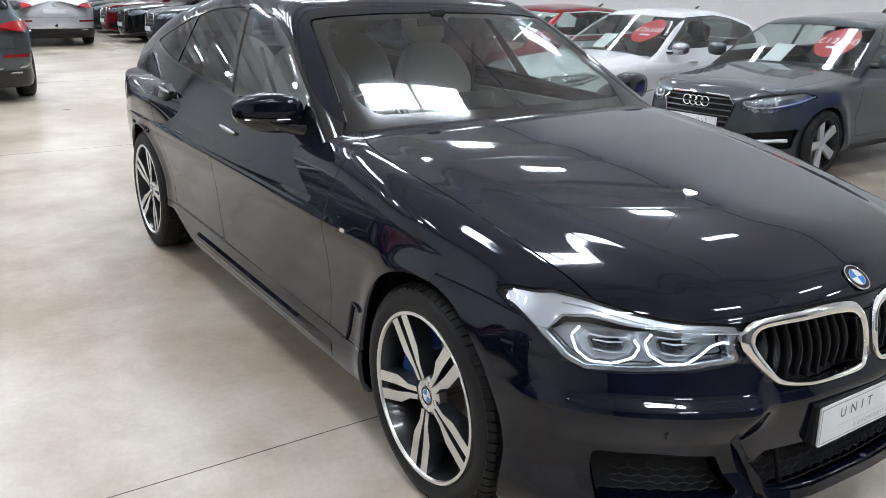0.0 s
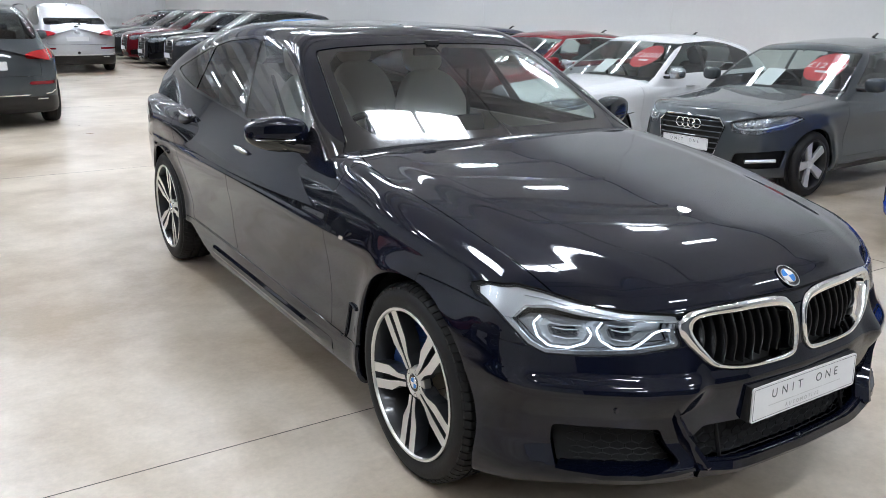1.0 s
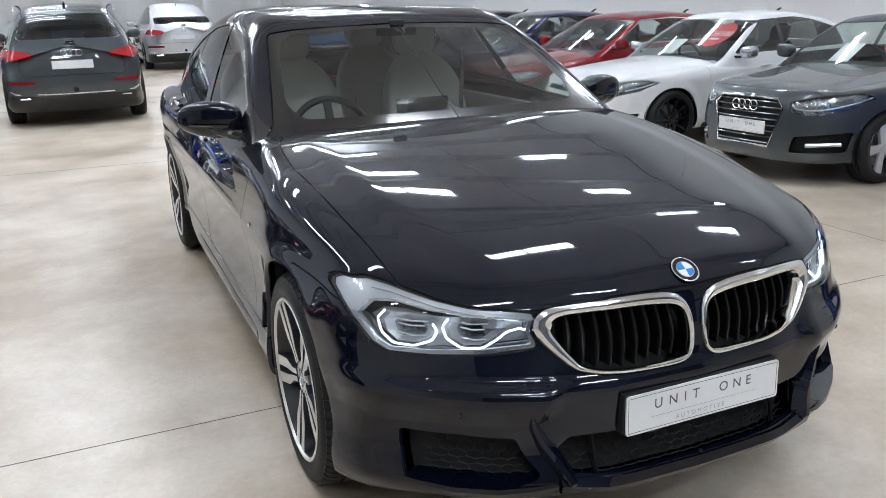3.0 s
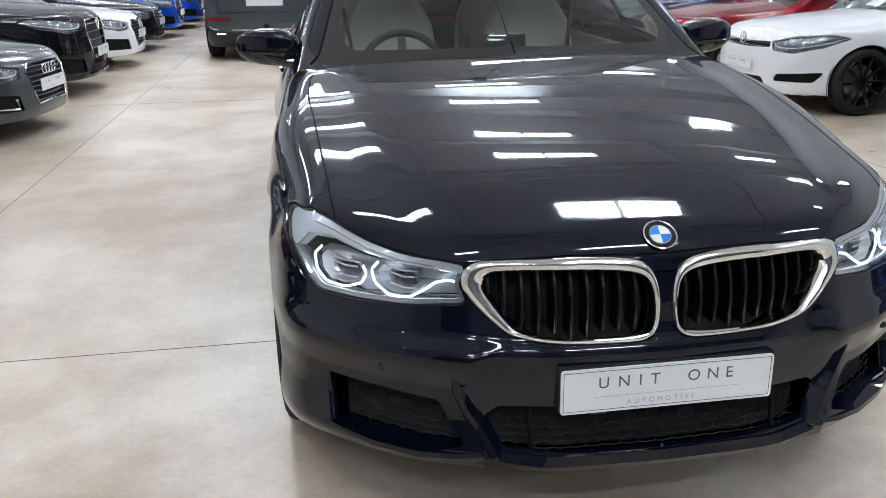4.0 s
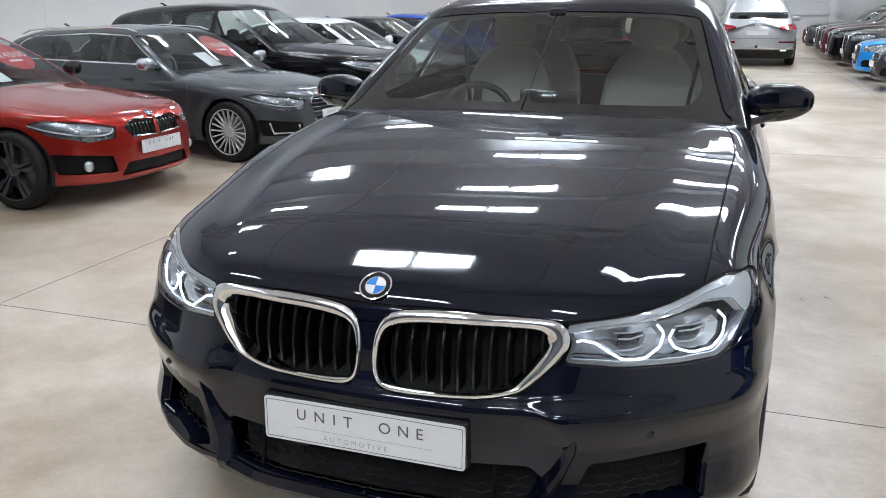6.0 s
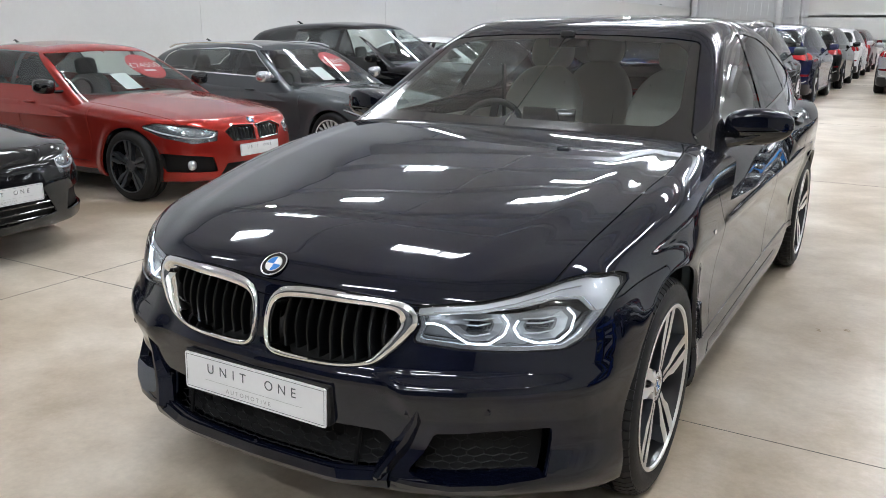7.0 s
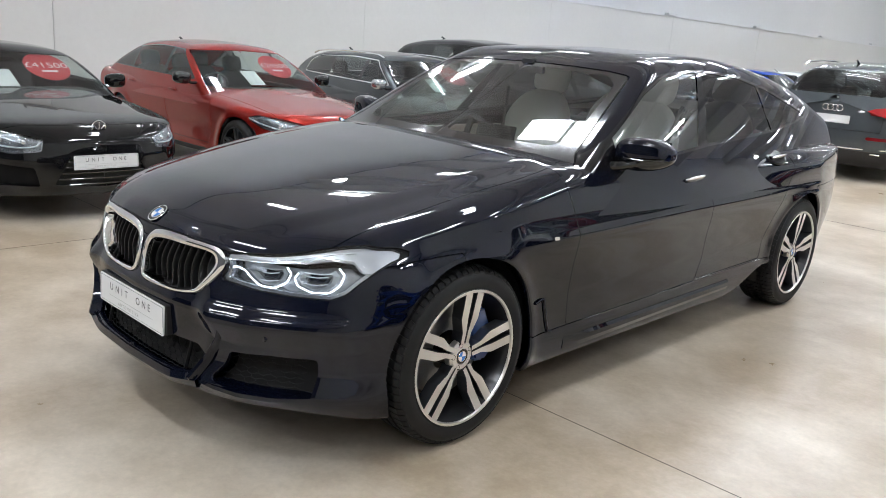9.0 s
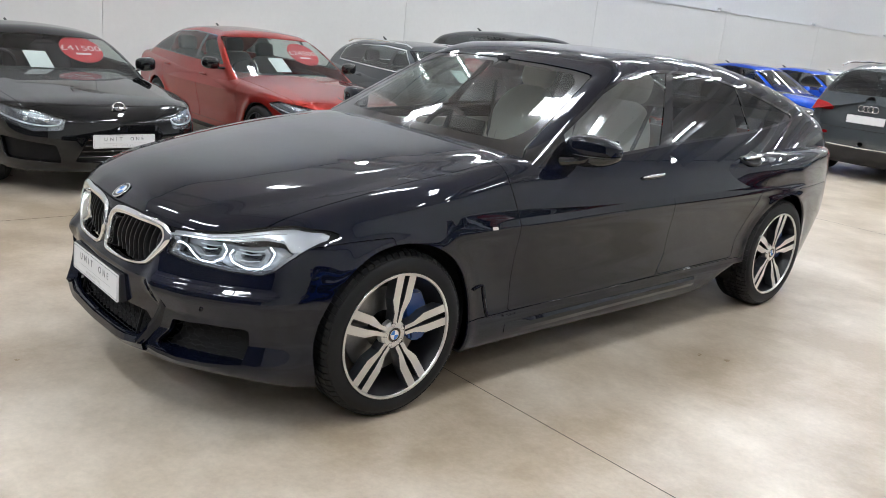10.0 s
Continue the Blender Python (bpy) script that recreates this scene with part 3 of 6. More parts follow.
INTAKE = [(0.0, 0.421), (0.0, 0.307), (0.163, 0.305), (0.333, 0.316), (0.398, 0.324), (0.425, 0.394), (0.395, 0.422)]
DOOR_F = [(0.575, 1.06), (0.575, 0.95), (0.632, 0.76), (0.640, 0.345), (1.775, 0.370), (1.833, 0.49), (1.822, 0.65), (1.808, 0.82), (1.812, 0.95), (1.80, 1.1), (1.78, 1.3), (0.575, 1.3)]
DOOR_R = [(1.80, 1.1), (1.812, 0.95), (1.808, 0.82), (1.822, 0.65), (1.833, 0.49), (1.78, 0.375), (2.55, 0.385), (2.56, 0.48), (2.72, 0.76), (2.785, 0.92), (2.74, 1.06), (2.62, 1.14), (2.5, 1.3), (1.78, 1.3)]
DLO = [(0.72, 1.008), (0.975, 1.020), (1.373, 1.036), (1.824, 1.074), (2.72, 1.119), (3.10, 1.152), (3.30, 1.178), (3.40, 1.203), (3.19, 1.266), (2.81, 1.360), (2.44, 1.424), (2.09, 1.446), (1.88, 1.444), (1.57, 1.416), (1.33, 1.328), (0.96, 1.130)]
SCREEN = [(0.0, 1.0), (0.82, 1.0), (0.755, 1.05), (0.705, 1.175), (0.62, 1.398), (0.5, 1.412), (0.3, 1.422), (0.0, 1.427)]
TAILLAMP = [(3.80, 0.83), (4.3, 0.83), (4.3, 1.03), (3.80, 1.03), (3.70, 0.95)]


def hood_edge(x, y, z):
    a = np.abs(x)
    return np.maximum(np.maximum(a - HOODX(y), HOODZ(a) - z), y - 0.95)


HOODX = crv([(-0.6, 0.73), (-0.45, 0.748), (-0.3, 0.755), (-0.1, 0.77), (0.12, 0.782), (0.33, 0.797), (0.54, 0.785), (0.62, 0.768), (0.72, 0.73)], 0.03)
HOODZ = crv([(-0.1, 0.765), (0.23, 0.773), (0.40, 0.765), (0.455, 0.757), (0.54, 0.764), (0.65, 0.776), (0.72, 0.800), (0.77, 0.815), (0.9, 0.85)], 0.012)


def wheel_thing(style, R=0.352, width=0.245, rim=0.268):
    """One wheel with its tyre, rim, spokes and brake; its outer face looks along +x."""
    hub = new("wheel")
    half = width / 2
    bm = bmesh.new()
    s = R - rim
    tyre_r = R
    R = R - 0.006 if style["tread"] else R
    lathe(bm, [(-half + 0.012, rim - 0.01), (-half, rim + 0.35 * s), (-half + 0.004, rim + 0.62 * s), (-half + 0.018, R - 0.012), (-half + 0.04, R - 0.002), (-0.052, R), (-0.052, R - 0.008), (-0.044, R - 0.008), (-0.044, R),
               (-0.006, R), (-0.006, R - 0.008), (0.004, R - 0.008), (0.004, R), (0.044, R), (0.044, R - 0.008), (0.052, R - 0.008), (0.052, R),
               (half - 0.04, R - 0.002), (half - 0.018, R - 0.012), (half - 0.004, rim + 0.62 * s), (half, rim + 0.35 * s), (half - 0.006, rim + 0.1 * s), (half - 0.012, rim - 0.01)], 96)
    sharp(part("tyre", bm, M_RUBBER, hub, "black low-profile tyre"), 40)
    R = tyre_r
    if style["tread"]:
        bm = bmesh.new()
        for i in range(70):
            a0, a1 = 2 * math.pi * (i + 0.08) / 70, 2 * math.pi * (i + 0.90) / 70
            for x0, x1, lean in ((0.056, half - 0.012, 0.030), (-0.056, -half + 0.012, -0.030), (0.010, 0.040, 0.012), (-0.040, -0.010, -0.012)):
                r0, r1 = (R + 0.0005, R - 0.016) if abs(x1) > 0.06 else (R + 0.0005, R + 0.0005)
                ring = []
                for x, r, ln in ((x0, r0, 0.0), ((x0 + 2 * x1) / 3, r0 - 0.25 * (r0 - r1), lean * 0.6), (x1, r1, lean)):
                    ring.append([bm.verts.new((x, (r + e) * math.cos(a + ln), (r + e) * math.sin(a + ln))) for a, e in ((a0, -0.009), (a0, 0.0), (a1, 0.0), (a1, -0.009))])
                for p, q in zip(ring, ring[1:]):
                    for k in range(3):
                        bm.faces.new((p[k], p[k + 1], q[k + 1], q[k]))
                for p in (ring[0], ring[-1]):
                    bm.faces.new(p)
        tagged(part("tread", bm, M_RUBBER, hub), kind="stuff")
    bm = bmesh.new()
    d = half - 0.004
    lathe(bm, [(d - 0.006, rim + 0.004), (d, rim), (d, rim - 0.010), (d - 0.010, rim - 0.015), (d - 0.05, rim - 0.026), (d - 0.12, rim - 0.045), (-half + 0.01, rim - 0.02)], 96)
    sharp(part("rim", bm, style["barrel"], hub), 30)
    if style.get("lip"):
        bm = bmesh.new()
        lathe(bm, [(d - 0.004, rim + 0.002), (d + 0.0015, rim - 0.001), (d + 0.0015, rim - 0.010), (d - 0.006, rim - 0.013)], 96)
        sharp(part("rim_lip", bm, style["face"], hub), 30)
    n = style["spokes"]
    face = d - 0.006
    for i in range(n):
        a = 2 * math.pi * (i + style.get("phase", 0)) / n
        turn = Matrix.Rotation(a, 4, "X") @ Matrix(((0, 0, 1, 0), (1, 0, 0, 0), (0, 1, 0, 0), (0, 0, 0, 1)))
        top = rim - 0.008
        if style["kind"] == "double":
            for side in (-1, 1):
                def line(pts):
                    return [(side * u, v) for u, v in pts] if side > 0 else [(side * u, v) for u, v in pts][::-1]
                out = line([(0.004, 0.050), (0.021, 0.054), (0.023, 0.095), (0.045, 0.150), (0.049, top), (0.013, top), (0.011, 0.155), (0.005, 0.100)])
                bm = bmesh.new()
                slab(bm, out, 0.030)
                for v in bm.verts:
                    v.co.z += -0.030 - 0.020 * (1 - (v.co.y / rim)) - (0.022 if v.co.z < 0.01 else 0)
                bmesh.ops.transform(bm, matrix=pose(face, 0, 0) @ turn, verts=bm.verts)
                bm2 = bm.copy()
                part("spoke", bm, style["side"], hub)
                bm = bm2
                bmesh.ops.delete(bm, geom=[f for f in bm.faces if f.normal.x < 0.6], context="FACES")
                bmesh.ops.translate(bm, vec=(0.0012, 0, 0), verts=bm.verts)
                part("spoke_face", bm, style["face"], hub)
        else:
            w0, w1 = style.get("w", (0.030, 0.020))
            bm = bmesh.new()
            slab(bm, [(-w1, 0.04), (w1, 0.04), (w0, top), (-w0, top)], 0.03)
            for v in bm.verts:
                v.co.z += -0.035 - 0.02 * (1 - v.co.y / rim)
            bmesh.ops.bevel(bm, geom=bm.edges[:], offset=0.004, segments=1, affect="EDGES")
            bmesh.ops.transform(bm, matrix=pose(face, 0, 0) @ turn, verts=bm.verts)
            part("spoke", bm, style["face"], hub)
    bm = bmesh.new()
    lathe(bm, [(face - 0.05, 0.062), (face - 0.026, 0.060), (face - 0.018, 0.050), (face - 0.018, 0.034), (face - 0.022, 0.030), (face - 0.022, 0.0)], 32)
    sharp(part("hub", bm, style["face"], hub), 30)
    if style["tread"]:
        for i in range(5):
            a = 2 * math.pi * (i + 0.5 + style.get("phase", 0)) / 5
            bm = bmesh.new()
            lathe(bm, [(face - 0.028, 0.011), (face - 0.0175, 0.010), (face - 0.019, 0.006), (face - 0.03, 0.005)], 12, centre=(0, 0.046 * math.cos(a), 0.046 * math.sin(a)))
            part("wheel_bolt", bm, M_DARK, hub)
        roundel(hub, pose(face - 0.0205, 0, 0) @ Matrix(((0, 0, 1, 0), (1, 0, 0, 0), (0, 1, 0, 0), (0, 0, 0, 1))), 0.033, "wheel_badge")
        bm = bmesh.new()
        lathe(bm, [(-0.012, 0.08), (-0.012, 0.182), (0.012, 0.182), (0.012, 0.08)], 64)
        sharp(part("brake_disc", bm, M_STEEL, hub), 30)
        bm = bmesh.new()
        slab(bm, [(-0.10, 0.095), (0.10, 0.095), (0.125, 0.15), (0.10, 0.20), (0.0, 0.215), (-0.10, 0.20), (-0.125, 0.15)], 0.09)
        bmesh.ops.bevel(bm, geom=bm.edges[:], offset=0.012, segments=2, affect="EDGES")
        bmesh.ops.transform(bm, matrix=pose(-0.035, 0, 0, style.get("caliper", 90)) @ Matrix(((0, 0, 1, 0), (1, 0, 0, 0), (0, 1, 0, 0), (0, 0, 0, 1))), verts=bm.verts)
        sharp(part("brake_caliper", bm, M_CALIPER, hub, "blue painted brake caliper"), 30)
    else:
        bm = bmesh.new()
        lathe(bm, [(-0.012, 0.03), (-0.012, 0.165), (0.012, 0.165), (0.012, 0.03)], 40)
        part("brake_disc", bm, M_STEEL, hub)
    return hub


def roundel(parent, m, r, name="badge"):
    """A round badge: chrome ring, dark band and four blue and white quarters, facing its own +z."""
    bm = bmesh.new()
    lathe(bm, [(0.0, r), (0.003, r), (0.004, r * 0.94), (0.003, r * 0.9), (0.0025, r * 0.9)], 40, "z")
    lathe(bm, [(0.0025, r * 0.66), (0.004, r * 0.64), (0.004, r * 0.6), (0.0025, r * 0.58)], 40, "z")
    bmesh.ops.transform(bm, matrix=m, verts=bm.verts)
    ob = sharp(part(name, bm, M_CHROME, parent, "round chrome-ringed badge in blue and white"), 30)
    sub = parent if parent.parent is not None else ob
    bm = bmesh.new()
    lathe(bm, [(0.0, r * 0.98), (0.0024, r * 0.92), (0.0026, r * 0.6), (0.0026, 0.0)], 40, "z")
    bmesh.ops.transform(bm, matrix=m, verts=bm.verts)
    part("badge_disc", bm, M_GLOSSBLACK, sub)
    for i in range(4):
        pts = [(0, 0)] + [(r * 0.6 * math.cos(i * math.pi / 2 + k * math.pi / 16), r * 0.6 * math.sin(i * math.pi / 2 + k * math.pi / 16)) for k in range(9)]
        bm = bmesh.new()
        slab(bm, pts, 0.0008, m @ Matrix.Translation((0, 0, 0.0026)))
        part("badge_quarter", bm, M_BADGEWHITE if i % 2 == 0 else M_BADGEBLUE, sub)
    return ob


def number_plate(parent, m, text=True, w=0.52, h=0.111, size=1.0):
    """A white showroom plate, upright in its own xz plane and facing -y."""
    bm = bmesh.new()
    pts = []
    for cx, cz, a0 in ((w / 2 - 0.008, h / 2 - 0.008, 0), (-w / 2 + 0.008, h / 2 - 0.008, 90), (-w / 2 + 0.008, -h / 2 + 0.008, 180), (w / 2 - 0.008, -h / 2 + 0.008, 270)):
        for k in range(4):
            a = radians(a0 + 30 * k)
            pts.append((cx + 0.008 * math.cos(a), cz + 0.008 * math.sin(a)))
    turn = m @ pose(0, 0, 0, 90)
    slab(bm, pts, 0.005, turn)
    plate = part("number_plate", bm, M_WHITE, parent, "white showroom plate with grey lettering" if text else "white showroom plate")
    sub = plate
    bm = bmesh.new()
    e = 0.006
    for x0, x1, z0, z1 in ((-w / 2 + e, w / 2 - e, h / 2 - e - 0.0012, h / 2 - e), (-w / 2 + e, w / 2 - e, -h / 2 + e, -h / 2 + e + 0.0012), (-w / 2 + e, -w / 2 + e + 0.0012, -h / 2 + e, h / 2 - e), (w / 2 - e - 0.0012, w / 2 - e, -h / 2 + e, h / 2 - e)):
        box(bm, x0, x1, -0.0056, -0.0048, z0, z1)
    bmesh.ops.transform(bm, matrix=m, verts=bm.verts)
    part("plate_border", bm, M_INK, sub)
    if text:
        lettering("UNIT", sub, turn @ pose(-0.172, 0.006, 0.0056), 0.040, 1.95, M_INK)
        lettering("ONE", sub, turn @ pose(0.045, 0.006, 0.0056), 0.040, 1.75, M_INK)
        lettering("AUTOMOTIVE", sub, turn @ pose(-0.10, -0.040, 0.0056), 0.018, 1.65, M_INKLIGHT)
        bm = bmesh.new()
        box(bm, -0.18, 0.18, -0.0056, -0.005, -0.0165, -0.0155)
        bmesh.ops.transform(bm, matrix=m, verts=bm.verts)
        part("plate_rule", bm, M_INKLIGHT, sub)
    return plate


def lettering(text, parent, m, size, spacing, material, align="LEFT", name="lettering"):
    cu = bpy.data.curves.new(name, "FONT")
    cu.body, cu.size, cu.space_character, cu.extrude, cu.align_x = text, size, spacing, 0.0002, align
    tmp = bpy.data.objects.new("tmp", cu)
    scene.collection.objects.link(tmp)
    bpy.context.view_layer.update()
    me = bpy.data.meshes.new_from_object(tmp.evaluated_get(bpy.context.evaluated_depsgraph_get()))
    bpy.data.objects.remove(tmp)
    bpy.data.curves.remove(cu)
    me.transform(m)
    me.materials.clear()
    me.materials.append(material)
    ob = new(name, me)
    ob.parent = parent
    return ob


M_BARREL = mat("black_barrel_paint", (0.012, 0.012, 0.014), 0.3, coat=0.4)
HERO_WHEEL = dict(kind="double", spokes=5, face=M_SATIN, side=M_ALLOYDARK, barrel=M_BARREL, lip=True, tread=True, phase=0.0)


M_LINING = grain(mat("headlining", (0.30, 0.295, 0.28), 0.9), 200, 0.05, 0.05)


def hero():
    car = tagged(new("hatchback_car"), "dark blue five-door executive hatchback with twin-spoke alloy wheels", "car")
    low = outward(shell(hero_low, -0.10, 3.55, 0.52, 140, 170, 40, 198, fine=(-32.0, 32.0)))
    high = outward(shell(hero_high, 1.45, 3.1, 1.02, 70, 90, 46, 80, low=-12.0))
    _, low = low.cut(lambda x, y, z: np.maximum(hero_high(x, y, z) + 0.012, 0.985 - z))
    _, high = high.cut(lambda x, y, z: hero_low(x, y, z) + 0.012)
    seams = []
    # wheel openings
    for y0 in (0.0, 3.07):
        _, low = low.cut(circle(y0, 0.352, ARCH_R))
    # nose openings
    kid, _, low = low.carve(xz(KIDNEY, 0.02), 0.001)
    lamp, strip, low = low.carve(xz(LAMP, 0.012), 0.002)
    seams.append(strip)
    duct, _, low = low.carve(xz(DUCT, 0.01), 0.001)
    intake, _, low = low.carve(xz(INTAKE, 0.005), 0.0)
    # bonnet
    bonnet, strip, low = low.carve(hood_edge, 0.003)
    seams.append(strip)
    whole("bonnet", bonnet, M_NAVY, car, "long dark blue bonnet with two soft ridges", 0.012)
    # tail lamps, doors, skirt, bumpers
    tl, strip, low = low.carve(yz(TAILLAMP, 0.01), 0.002)
    both("tail_lamp", tl, M_RED, car, "red tail lamp", 0.01)
    seams.append(strip)
    sk, strip, low = low.carve(lambda x, y, z: np.maximum(np.maximum(z - (0.345 + 0.012 * y), 0.3 - y), y - 2.8), 0.002)
    both("side_skirt", sk, M_NAVY, car, "", 0.02)
    seams.append(strip)
    for name, poly in (("front_door", DOOR_F), ("rear_door", DOOR_R)):
        d, strip, low = low.carve(yz(poly, 0.02), 0.0028)
        seams.append(strip)
        both(name, d, M_NAVY, car, "", 0.015)
    bump, strip, low = low.carve(lambda x, y, z: np.maximum(z - (0.755 + 0.05 * (y + 0.3)), y + 0.05), 0.002)
    seams.append(strip)
    whole("front_bumper", bump, M_NAVY, car, "", 0.03)
    rear, strip, low = low.carve(lambda x, y, z: np.maximum(z - 0.78, 3.2 - y), 0.002)
    seams.append(strip)
    whole("rear_bumper", rear, M_NAVY, car, "", 0.02)
    wing, body = low.cut(lambda x, y, z: y - 1.0)
    for s in wing.pieces():
        if len(s.F) > 2:
            both("front_wing", s, M_NAVY, car, "", 0.02)
    whole("rear_quarter", body, M_NAVY, car, "", 0.02)
    # cabin
    screen, strip, high = high.carve(lambda x, y, z: np.maximum(polydist(np.abs(x), z, SCREEN, 0.03), y - 1.9), 0.003)
    seams.append(strip)
    border, pane = screen.cut(lambda x, y, z: -(polydist(np.abs(x), z, [(0, 1.085), (0.62, 1.08), (0.67, 1.13), (0.595, 1.35), (0.52, 1.392), (0.0, 1.41)], 0.05)))
    whole("windscreen", pane, M_GLASS, car, "raked clear windscreen")
    whole("screen_border", border, M_GLOSSBLACK, car)
    dlo, strip, high = high.carve(yz(DLO, 0.02), 0.002)
    both("window_trim", strip, M_GLOSSBLACK, car)
    pieces = dlo
    fr, pieces = pieces.cut(yz([(0.99, 0.9), (1.60, 0.9), (2.035, 1.6), (1.0, 1.6), (0.92, 1.3), (0.99, 1.15)], 0.0))
    frin, edge = fr.cut(lambda x, y, z: polydist(y, z, DLO, 0.02) + 0.012)
    both("front_window", frin.moved(-0.004), M_SIDEGLASS, car, "clear front door glass")
    scattered("window_trim", edge, M_GLOSSBLACK, car)
    rr, pieces = pieces.cut(yz([(1.726, 0.9), (2.73, 0.9), (2.625, 1.6), (2.07, 1.6)], 0.0))
    rrin, edge = rr.cut(lambda x, y, z: polydist(y, z, DLO, 0.02) + 0.012)
    both("rear_window", rrin.moved(-0.004), M_PRIVACY, car, "dark privacy glass")
    scattered("window_trim", edge, M_GLOSSBLACK, car)
    qq, pieces = pieces.cut(yz([(2.755, 0.9), (3.6, 0.9), (3.6, 1.6), (2.65, 1.6)], 0.0))
    qin, edge = qq.cut(lambda x, y, z: polydist(y, z, DLO, 0.02) + 0.012)
    both("quarter_window", qin.moved(-0.004), M_PRIVACY, car, "dark privacy glass")
    scattered("window_trim", edge, M_GLOSSBLACK, car)
    scattered("pillar_trim", pieces, M_GLOSSBLACK, car)
    back, strip, high = high.carve(lambda x, y, z: np.maximum(polydist(np.abs(x), y, [(0, 3.15), (0.5, 3.2), (0.56, 3.9), (0, 3.95)], 0.05), 1.1 - z), 0.003)
    whole("rear_screen", back, M_PRIVACY, car)
    sun, strip, high = high.carve(lambda x, y, z: np.maximum(polydist(np.abs(x), y, [(0, 1.62), (0.43, 1.63), (0.45, 2.5), (0, 2.52)], 0.05), 1.35 - z), 0.003)
    whole("sunroof", sun, M_GLOSSBLACK, car, "black glass sunroof panel")
    whole("roof", high, M_NAVY, car, "dark blue roof with a glass panel", 0.01)
    lining, _ = high.cut(lambda x, y, z: 1.10 - z)
    whole("headlining", lining.moved(-0.03), M_LINING, car)
    whole("headlining", sun.moved(-0.03), M_LINING, car)
    for s in seams:
        scattered("shut_line", s.moved(-0.010), M_DARK, car)
    # dark underside and wheel wells
    bm = bmesh.new()
    box(bm, -0.56, 0.56, -0.45, 3.45, 0.21, 0.26)
    part("floor_pan", bm, M_DARK, car)
    for y0 in (0.0, 3.07):
        for s in (-1, 1):
            bm = bmesh.new()
            n, ring = 24, []
            for k in range(n + 1):
                a = math.pi * (-0.12 + 1.24 * k / n)
                ring.append([bm.verts.new((s * x, y0 + 0.404 * math.cos(a), 0.352 + 0.404 * math.sin(a))) for x in (0.865, 0.60)])
            mid = bm.verts.new((s * 0.60, y0, 0.352))
            for k in range(n):
                bm.faces.new((ring[k][0], ring[k + 1][0], ring[k + 1][1], ring[k][1]))
                bm.faces.new((ring[k][1], ring[k + 1][1], mid))
            part("wheel_liner", bm, M_PLASTIC, car)
    return car, kid, lamp, duct, intake


CAR, KID, LAMPSHEET, DUCTSHEET, INTAKESHEET = hero()


def mount(child, parent, m):
    child.parent = parent
    child.matrix_basis = m
    return child


wheel_right = wheel_thing({**HERO_WHEEL, "caliper": -66})
mount(wheel_right, CAR, pose(0.805, 0, 0.352, -6))
wheel_left = wheel_thing({**HERO_WHEEL, "caliper": 66, "phase": 0.5})
mount(wheel_left, CAR, pose(-0.805, 0, 0.352, -4, 0, 180))
for first, m in ((wheel_right, pose(0.818, 3.07, 0.352, -6)), (wheel_left, pose(-0.818, 3.07, 0.352, 23, 0, 180))):
    mount(copy_thing(first, m), CAR, m)


# ---------------------------------------------------------------- its lamps, grilles, mirrors, handles and cabin
def solve(f, lo, hi):
    """The crossing of f from outside (lo) to inside (hi)."""
    lo, hi = np.array(lo, float), np.array(hi, float)
    for _ in range(36):
        m = (lo + hi) / 2
        inside = f(m) < 0
        lo, hi = np.where(inside, lo, m), np.where(inside, m, hi)
    return lo


def front_y(x, z, F=hero_low):
    x, z = np.broadcast_arrays(np.array(x, float), np.array(z, float))
    return solve(lambda y: F(x, y, z), np.full(x.shape, -1.4), np.full(x.shape, 0.3))


def side_x(y, z, F=hero_low):
    y, z = np.broadcast_arrays(np.array(y, float), np.array(z, float))
    return solve(lambda x: F(x, y, z), np.full(y.shape, 1.3), np.full(y.shape, 0.2))


def top_z(x, y):
    x, y = np.broadcast_arrays(np.array(x, float), np.array(y, float))
    return solve(lambda z: hero_low(x, y, z), np.full(x.shape, 1.4), np.full(x.shape, 0.5))


def on_nose(pts, out=0.0, F=hero_low):
    """Points (x, z) laid on the nose and pushed out along its normal."""
    p = np.array(pts, float)
    P = np.stack([p[:, 0], front_y(p[:, 0], p[:, 1], F), p[:, 1]], 1)
    return P + normals(F, P) * out


def dense(pts, n=8, closed=False):
    """Rounds a polyline by corner cutting."""
    p = [np.array(q, float) for q in pts]
    for _ in range(2):
        q = [] if closed else [p[0]]
        for a, b in zip(p, p[1:] + (p[:1] if closed else [])):
            q += [a * 0.75 + b * 0.25, a * 0.25 + b * 0.75]
        p = q if closed else q + [p[-1]]
    return p


def flipped(bm):
    c = bm.copy()
    bmesh.ops.scale(c, vec=(-1, 1, 1), verts=c.verts)
    bmesh.ops.reverse_faces(c, faces=c.faces)
    return c


def pair_part(name, bm, material, parent, label="", angle=35):
    """The same part on either side."""
    other = flipped(bm)
    return [sharp(part(name, b, material, p, label), angle) for b, p in zip((bm, other), parent if isinstance(parent, (tuple, list)) else (parent, parent))]


def blob(bm, centre, radii, e=0.6, n=20, m=None):
    """A rounded-box body."""
    vs = bmesh.ops.create_uvsphere(bm, u_segments=n * 2, v_segments=n, radius=1.0)["verts"]
    for v in vs:
        v.co = Vector([math.copysign(abs(c) ** e, c) * r for c, r in zip(v.co, radii)])
    bmesh.ops.transform(bm, matrix=Matrix.Translation(centre) @ (m or Matrix()), verts=vs)
    return vs


M_MESHBLACK = mat("mesh_black", (0.004, 0.004, 0.0045), 0.5, Specular_IOR_Level=0.2)


